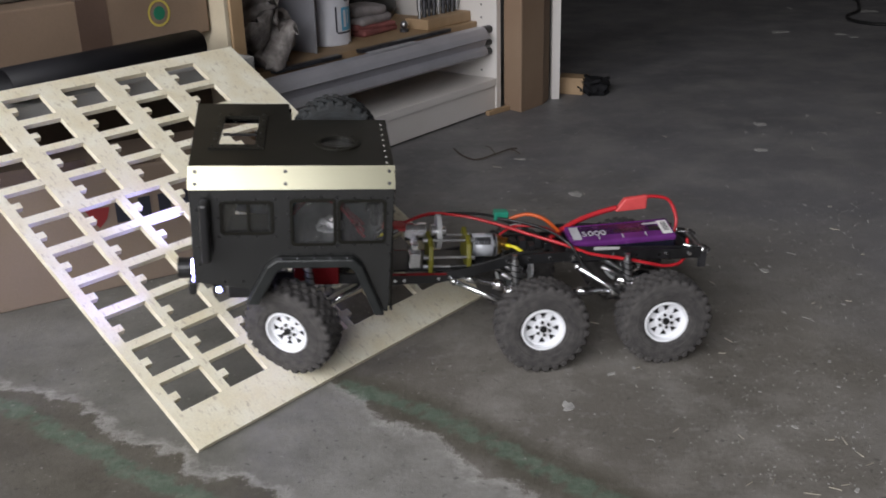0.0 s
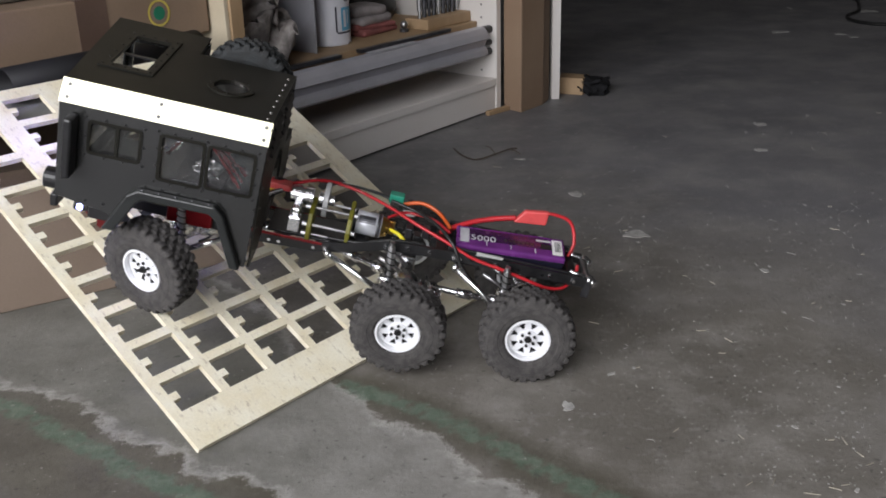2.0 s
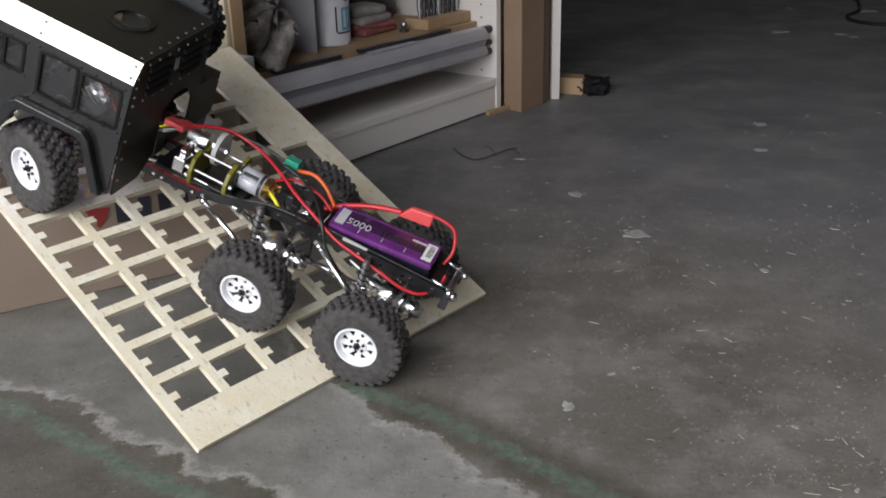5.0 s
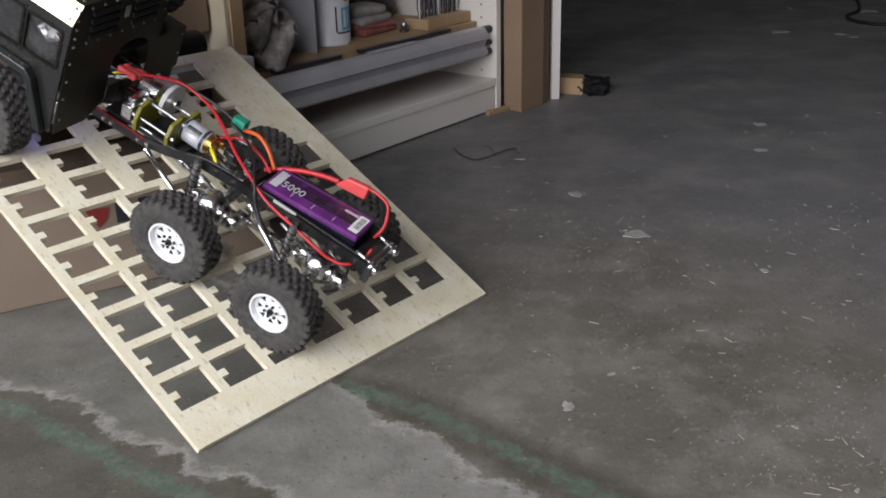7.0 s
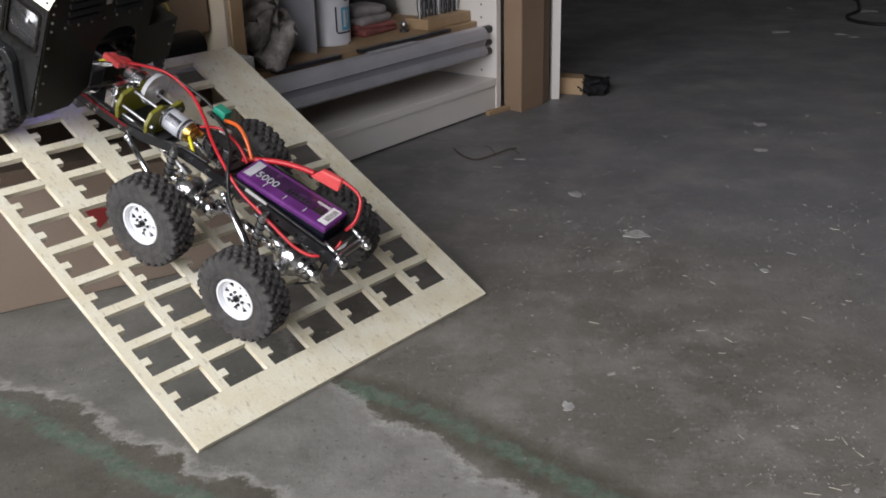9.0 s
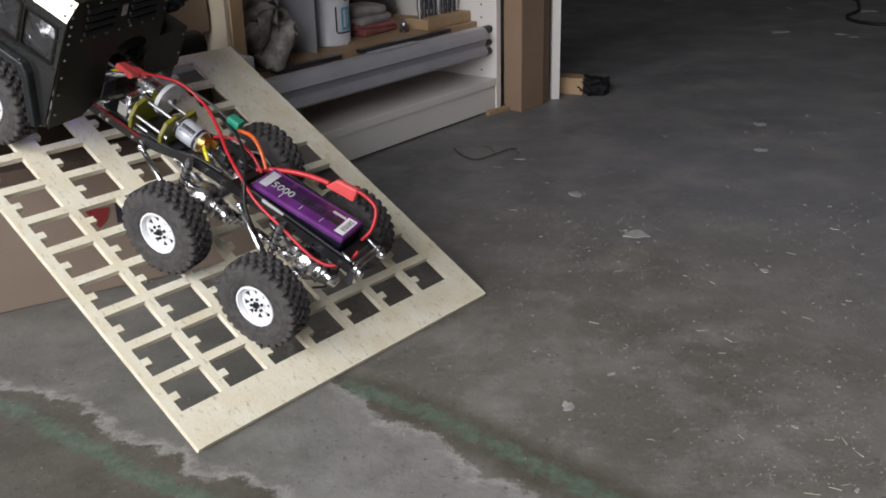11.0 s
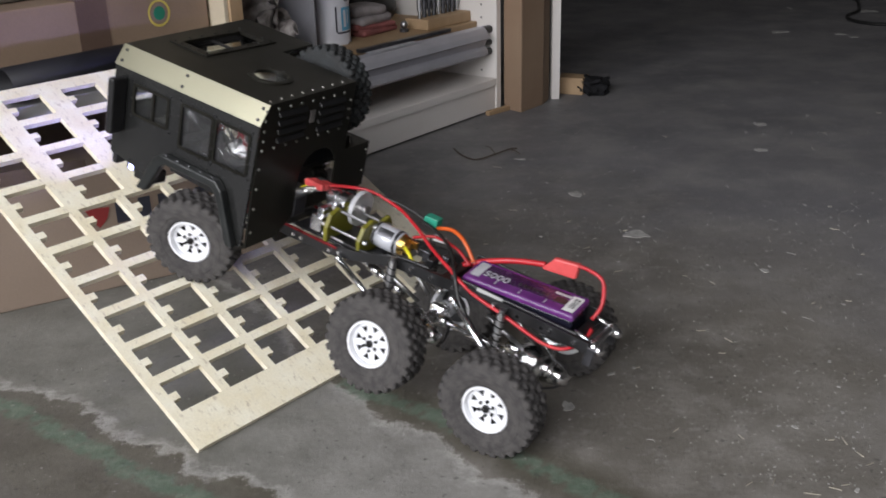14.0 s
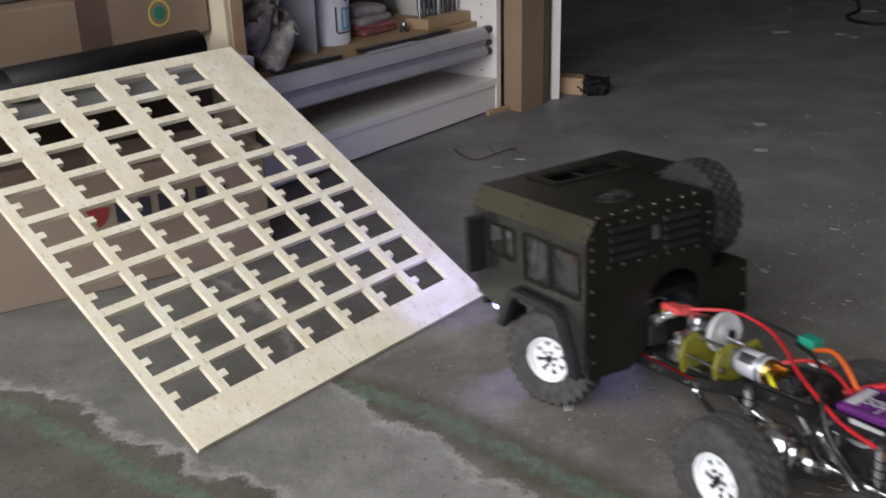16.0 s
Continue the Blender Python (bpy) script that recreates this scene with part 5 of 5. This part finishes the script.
    box(bm, 0.412, 0.45, -0.030, 0.000, -0.010, 0.020, 0.002)
    part("speed_controller", bm, M_GUN, truck, "dark speed controller with silver leads")
    for k, (y, mm, lab) in enumerate(((0.020, M_CHROME, "tinned lead"), (0.012, M_YELLOW, "yellow lead end"), (0.004, M_CHROME, "tinned lead"), (-0.006, M_BLACKWIRE, "black lead"))):
        bm = bmesh.new()
        sweep(bm, [(0.425, y, 0.012), (0.408, y - 0.004, 0.024 + 0.002 * k), (0.396, y - 0.010, 0.028)], 0.0026, 8)
        part("lead", bm, mm, truck, lab)
    bm = bmesh.new()
    sweep(bm, [(0.440, 0.024, 0.004), (0.424, 0.016, 0.012), (0.408, 0.006, 0.020), (0.396, -0.002, 0.026)], 0.0052, 10)
    part("foil_sleeve", bm, M_CAST, truck, "crumpled silver sleeve round the leads", True)
    for k in range(3):
        bm = bmesh.new()
        box(bm, 0.386, 0.414, -0.016 + 0.010 * k, -0.008 + 0.010 * k, 0.022 + 0.002 * k, 0.031 + 0.002 * k, 0.0025)
        part("red_connector", bm, M_REDPLUG, truck, "red shrink-wrapped connector")

    def wire(name, pts, r, material, label=""):
        bm = bmesh.new()
        sweep(bm, pts, r, 8)
        part(name, bm, material, truck, label, True)

    wire("red_cable", [(0.390, -0.006, 0.030), (0.350, -0.034, 0.032), (0.305, -0.036, 0.027), (0.262, -0.016, 0.023), (0.225, 0.008, 0.019), (0.186, 0.026, 0.013), (0.150, 0.035, 0.003), (0.105, 0.039, -0.003), (0.07, 0.040, -0.010), (0.050, 0.038, -0.014), (0.030, 0.033, -0.012), (0.016, 0.018, -0.002), (0.014, 0.006, 0.010)], 0.0022, M_REDWIRE, "thick red cable")
    wire("red_cable", [(0.024, -0.018, 0.008), (0.020, -0.026, 0.026), (0.030, -0.036, 0.048), (0.053, -0.038, 0.053), (0.067, -0.038, 0.050)], 0.0023, M_REDWIRE, "looped red cable")
    bm = bmesh.new()
    box(bm, 0.060, 0.102, -0.0425, -0.0335, 0.034, 0.053, 0.0022)
    for v in bm.verts:
        v.co.z += (0.08 - v.co.x) * 0.12
        if v.co.x > 0.09 and v.co.z > 0.042:
            v.co.x -= 0.010
    part("red_plug", bm, M_REDPLUG, truck, "red power plug")
    wire("red_cable", [(0.100, -0.038, 0.037), (0.124, -0.038, 0.030), (0.150, -0.035, 0.021), (0.176, -0.027, 0.010), (0.192, -0.018, 0.002)], 0.0036, M_REDWIRE, "pair of red cables in a sleeve")
    wire("orange_cable", [(0.180, -0.020, 0.010), (0.200, -0.026, 0.026), (0.222, -0.034, 0.030), (0.245, -0.038, 0.022)], 0.0026, M_ORANGE, "orange motor cable")
    wire("orange_cable", [(0.180, -0.012, 0.008), (0.205, -0.018, 0.018), (0.240, -0.026, 0.016), (0.262, -0.012, 0.010)], 0.0020, M_REDWIRE, "thin red cable")
    wire("black_cable", [(0.262, -0.030, 0.026), (0.230, -0.020, 0.024), (0.200, 0.004, 0.022), (0.178, 0.030, 0.014), (0.160, 0.040, -0.010), (0.135, 0.042, -0.032), (0.110, 0.044, -0.050)], 0.0022, M_BLACKWIRE, "black cable")
    wire("yellow_cable", [(0.256, 0.012, 0.006), (0.247, 0.020, 0.007), (0.238, 0.024, 0.002), (0.232, 0.024, -0.006)], 0.0024, M_YELLOW, "yellow cable")
    wire("black_cable", [(0.330, 0.030, -0.014), (0.29, 0.033, -0.010), (0.25, 0.031, 0.002), (0.21, 0.028, 0.004)], 0.0020, M_BLACKWIRE)
    wire("black_cable", [(0.36, -0.034, 0.030), (0.31, -0.040, 0.030), (0.27, -0.040, 0.026), (0.24, -0.034, 0.016)], 0.0020, M_BLACKWIRE)
    bm = bmesh.new()
    box(bm, 0.246, 0.265, -0.050, -0.036, 0.020, 0.032, 0.001)
    part("green_plug", bm, M_GREENPLUG, truck, "green connector")
    bm = bmesh.new()
    cyl(bm, (0.243, -0.030, 0.013), (0.229, -0.034, 0.013), 0.0040, 10)
    part("white_plug", bm, M_WHITE, truck, "white plug")
    for k in range(5):
        bm = bmesh.new()
        x = 0.245 - 0.011 * k
        box(bm, x - 0.006, x + 0.003, -0.022 + 0.008 * (k % 3), -0.006 + 0.008 * (k % 3), -0.006, 0.004 + 0.004 * (k % 2), 0.001)
        part("servo_block", bm, M_GUN if k % 2 else M_BLACK, truck)
    # links, shocks, drive shafts
    for (x0, z0), (x1, z1) in (((0.326, -0.030), (0.232, -0.067)), ((0.168, -0.012), (0.078, -0.066)), ((0.440, -0.032), (0.500, -0.060))):
        for s in (1, -1):
            bm = bmesh.new()
            cyl(bm, (x0, s * 0.041, z0), (x1, s * 0.058, z1), 0.0036, 12)
            ball(bm, (x0, s * 0.041, z0), 0.0050, 10)
            ball(bm, (x1, s * 0.058, z1), 0.0050, 10)
            part("link_rod", bm, M_CHROME, truck, "polished suspension link", True)
    for (x0, z0), (x1, z1) in (((0.262, -0.030), (0.224, -0.052)), ((0.130, -0.022), (0.075, -0.050))):
        for s in (1, -1):
            bm = bmesh.new()
            cyl(bm, (x0, s * 0.022, z0), (x1, s * 0.012, z1), 0.0026, 10)
            part("upper_link", bm, M_STEEL, truck, "", True)
    for x, zt_, zb in ((0.248, 0.000, -0.052), (0.102, 0.000, -0.050), (0.505, -0.005, -0.055)):
        for s in (1, -1):
            bm = bmesh.new()
            cyl(bm, (x + 0.003, s * 0.044, zt_), (x, s * 0.048, (zt_ + zb) / 2), 0.0050, 12)
            cyl(bm, (x + 0.003, s * 0.044, zt_), (x + 0.003, s * 0.044, zt_ + 0.006), 0.0034, 10)
            cyl(bm, (x, s * 0.048, (zt_ + zb) / 2), (x - 0.003, s * 0.052, zb), 0.0024, 10)
            sh = part("shock_absorber", bm, M_STEEL, truck, "steel shock absorber")
            bm = bmesh.new()
            pts = []
            for k in range(37):
                a = k * 2 * math.pi / 6
                f = k / 36
                pts.append((x + 0.003 - 0.006 * f + 0.0058 * math.cos(a), s * (0.044 + 0.008 * f) + 0.0058 * math.sin(a), zt_ - 0.004 + (zb - zt_ + 0.006) * f))
            sweep(bm, pts, 0.0009, 5, 2)
            part("coil_spring", bm, M_BLACK, sh, "black coil spring", True)
    for p, q in (((0.198, 0.004, -0.066), (0.095, 0.0, -0.068)), ((0.345, 0.0, -0.034), (0.252, 0.0, -0.058)), ((0.400, 0.0, -0.030), (0.480, 0.0, -0.050))):
        bm = bmesh.new()
        p, q = Vector(p), Vector(q)
        cyl(bm, p, q, 0.0042, 12)
        cyl(bm, p, p.lerp(q, 0.16), 0.0075, 12)
        cyl(bm, p.lerp(q, 0.42), p.lerp(q, 0.62), 0.0062, 12)
        cyl(bm, p.lerp(q, 0.84), q, 0.0075, 12)
        part("drive_shaft", bm, M_CHROME, truck, "polished drive shaft", True)
    bm = bmesh.new()
    box(bm, 0.470, 0.525, -0.020, 0.045, -0.030, 0.010, 0.002)
    part("servo", bm, M_REDALU, truck, "red steering servo behind the front wheel")


make_chassis()

# ---------------------------------------------------------------- movement
# seconds, place of the rear bumper's middle, turn about x, y and z
DRIVE = [
    (0.0, 0.3339, 1.1961, 0.1140, -2.56, -3.33, 186.09),
    (0.5, 0.2721, 1.1803, 0.1067, -1.73, -7.04, 183.66),
    (1.0, 0.2261, 1.1677, 0.1035, -2.18, -9.89, 181.46),
    (1.5, 0.1988, 1.1541, 0.0996, -3.49, -12.51, 179.82),
    (2.0, 0.1818, 1.1454, 0.0985, -5.08, -14.58, 179.25),
    (2.5, 0.1415, 1.1293, 0.0959, -5.77, -17.44, 176.52),
    (3.0, 0.1103, 1.1142, 0.0950, -6.52, -18.99, 173.04),
    (3.5, 0.0820, 1.1050, 0.0956, -7.07, -20.88, 169.15),
    (4.0, 0.0506, 1.0993, 0.1007, -6.81, -22.76, 167.92),
    (4.2, 0.0356, 1.0998, 0.1020, -6.49, -23.63, 167.15),
    (6.3, -0.0208, 1.1147, 0.1078, -6.63, -25.57, 161.27),
    (6.5, -0.0365, 1.1131, 0.1173, -6.27, -26.33, 160.37),
    (7.0, -0.0772, 1.1105, 0.1392, -5.23, -28.30, 157.49),
    (7.5, -0.0996, 1.1106, 0.1474, -4.11, -27.92, 155.26),
    (8.0, -0.1120, 1.1081, 0.1546, -3.74, -27.78, 153.47),
    (8.5, -0.1134, 1.1040, 0.1535, -3.87, -27.90, 151.88),
    (9.0, -0.1126, 1.1009, 0.1534, -3.69, -27.93, 152.10),
    (9.2, -0.1124, 1.1002, 0.1536, -3.59, -27.96, 152.18),
    (11.3, -0.0893, 1.1117, 0.1317, -4.27, -28.66, 154.29),
    (11.5, -0.0789, 1.1018, 0.1263, -3.82, -28.27, 153.78),
    (12.0, -0.0415, 1.0738, 0.1100, -2.54, -27.27, 153.23),
    (12.5, 0.0067, 1.0423, 0.0883, -0.41, -26.05, 151.75),
    (13.0, 0.0595, 1.0148, 0.0891, 2.71, -22.61, 151.17),
    (13.5, 0.1159, 0.9810, 0.0981, 3.45, -17.96, 150.07),
    (14.0, 0.1712, 0.9421, 0.1053, 3.44, -13.50, 147.88),
    (14.5, 0.2462, 0.8986, 0.1129, 2.94, -7.92, 143.48),
    (15.0, 0.3111, 0.8388, 0.1232, 2.49, -1.95, 137.79),
    (15.5, 0.3787, 0.7452, 0.1323, 1.15, 2.88, 129.90),
    (16.0, 0.4476, 0.6125, 0.1383, 0.58, 5.27, 118.58),
]
STEER = [(0.0, -27), (2.0, -25), (4.2, -20), (6.3, -14), (8.0, -4), (9.2, 0), (11.3, 0), (12.5, 5), (13.5, 12), (14.5, 22), (15.3, 24), (16.0, 22)]


def glide(table, t):
    """A row between the rows of a table, with no overshoot."""
    i = max(k for k in range(len(table) - 1) if table[k][0] <= t + 1e-9)
    t0, t1 = table[i][0], table[i + 1][0]
    h, s = t1 - t0, (t - t0) / (t1 - t0)
    out = []
    for c in range(1, len(table[0])):
        def slope(k):
            return (table[k + 1][c] - table[k][c]) / (table[k + 1][0] - table[k][0])

        def tangent(k):
            if k == 0:
                return slope(0)
            if k == len(table) - 1:
                return slope(k - 1)
            a, b = slope(k - 1), slope(k)
            return 0.0 if a * b <= 0 else 2 * a * b / (a + b)

        a, b, ma, mb = table[i][c], table[i + 1][c], tangent(i) * h, tangent(i + 1) * h
        out.append((2 * s ** 3 - 3 * s * s + 1) * a + (s ** 3 - 2 * s * s + s) * ma + (3 * s * s - 2 * s ** 3) * b + (s ** 3 - s * s) * mb)
    return out


# height of the near wheels in the truck's own space where the springs hold them
NEAR = {"middle": [(0.0, -0.0646), (0.5, -0.070), (1.0, -0.0705), (1.5, -0.0752), (2.0, -0.075), (2.5, -0.077), (3.0, -0.076), (3.5, -0.0776), (7.0, -0.0715), (8.5, -0.065), (11.5, -0.068),
                   (12.5, -0.072), (13.0, -0.0775), (14.0, -0.0752), (14.5, -0.080), (15.0, -0.0774), (15.5, -0.0642), (16.0, -0.061)],
        "rear": [(0.0, -0.0574), (1.5, -0.0585), (2.5, -0.0590), (3.0, -0.0615), (3.5, -0.0618), (7.0, -0.0716), (8.5, -0.069), (12.5, -0.0717), (14.5, -0.0715), (16.0, -0.070)]}


def clearance(p):
    """Height of a wheel's middle over what bears it, less its radius."""
    gap = p.z - WHEEL_R
    r = p - RO
    u, v, h = r.dot(RU), r.dot(RV), r.dot(RN)
    if -0.03 < u < RAMP_W + 0.03 and v < RAMP_L:
        gap = min(gap, (h if v > 0 else math.hypot(v, max(h, 0.0))) - WHEEL_R)
    return gap


def rest_height(m, x, y, guess):
    z = guess
    for _ in range(12):
        z -= clearance(m @ Vector((x, y, z))) * 0.9
        z = max(-0.100, min(-0.036, z))
    return z


def motions():
    steps = [round(0.1 * k, 1) for k in range(161)]
    body = [(t, pose(*glide(DRIVE, t))) for t in steps]
    walk(truck, body)
    for name, x in AXLES:
        heights = {s: [] for s in (1, -1)}
        for s in (1, -1):
            for t, m in body:
                prev = heights[s][-1] if heights[s] else -0.07
                z = rest_height(m, x, s * WHEEL_Y, prev)
                if s > 0 and name in NEAR:
                    z = max(glide(NEAR[name], t)[0], z - 0.003)
                if s < 0:
                    near = heights[1][len(heights[-1])]
                    z = max(near - 0.05, min(near + 0.05, z))
                heights[s].append(z)
        for s in (1, -1):
            hs = heights[s]
            heights[s] = [sum(hs[max(0, i - 1):i + 2]) / len(hs[max(0, i - 1):i + 2]) for i in range(len(hs))]
        tilt = [math.degrees(math.atan2(a - b, 2 * WHEEL_Y)) for a, b in zip(heights[1], heights[-1])]
        mid = [(a + b) / 2 for a, b in zip(heights[1], heights[-1])]
        walk(AXLE_OBS[name], [(t, pose(x, 0, z, a)) for t, z, a in zip(steps, mid, tilt)])
        for s in (1, -1):
            rows, turn, last = [], 0.0, None
            for k, (t, m) in enumerate(body):
                here = m @ Vector((x, s * WHEEL_Y, heights[s][k]))
                if last is not None:
                    turn += (here - last).dot(m.to_3x3() @ Vector((1, 0, 0))) / WHEEL_R
                last = here
                st = glide(STEER, t)[0] if name == "front" else 0.0
                pivot = pose(x, s * KINGPIN, heights[s][k], tilt[k], 0, st) @ Matrix.Translation((0, s * (WHEEL_Y - KINGPIN), 0))
                rows.append((t, pivot @ pose(0, 0, 0, 0, math.degrees(turn), 0) @ (pose(0, 0, 0, 0, 0, 180) if s < 0 else Matrix())))
            walk(WHEELS[name, s], rows)


motions()
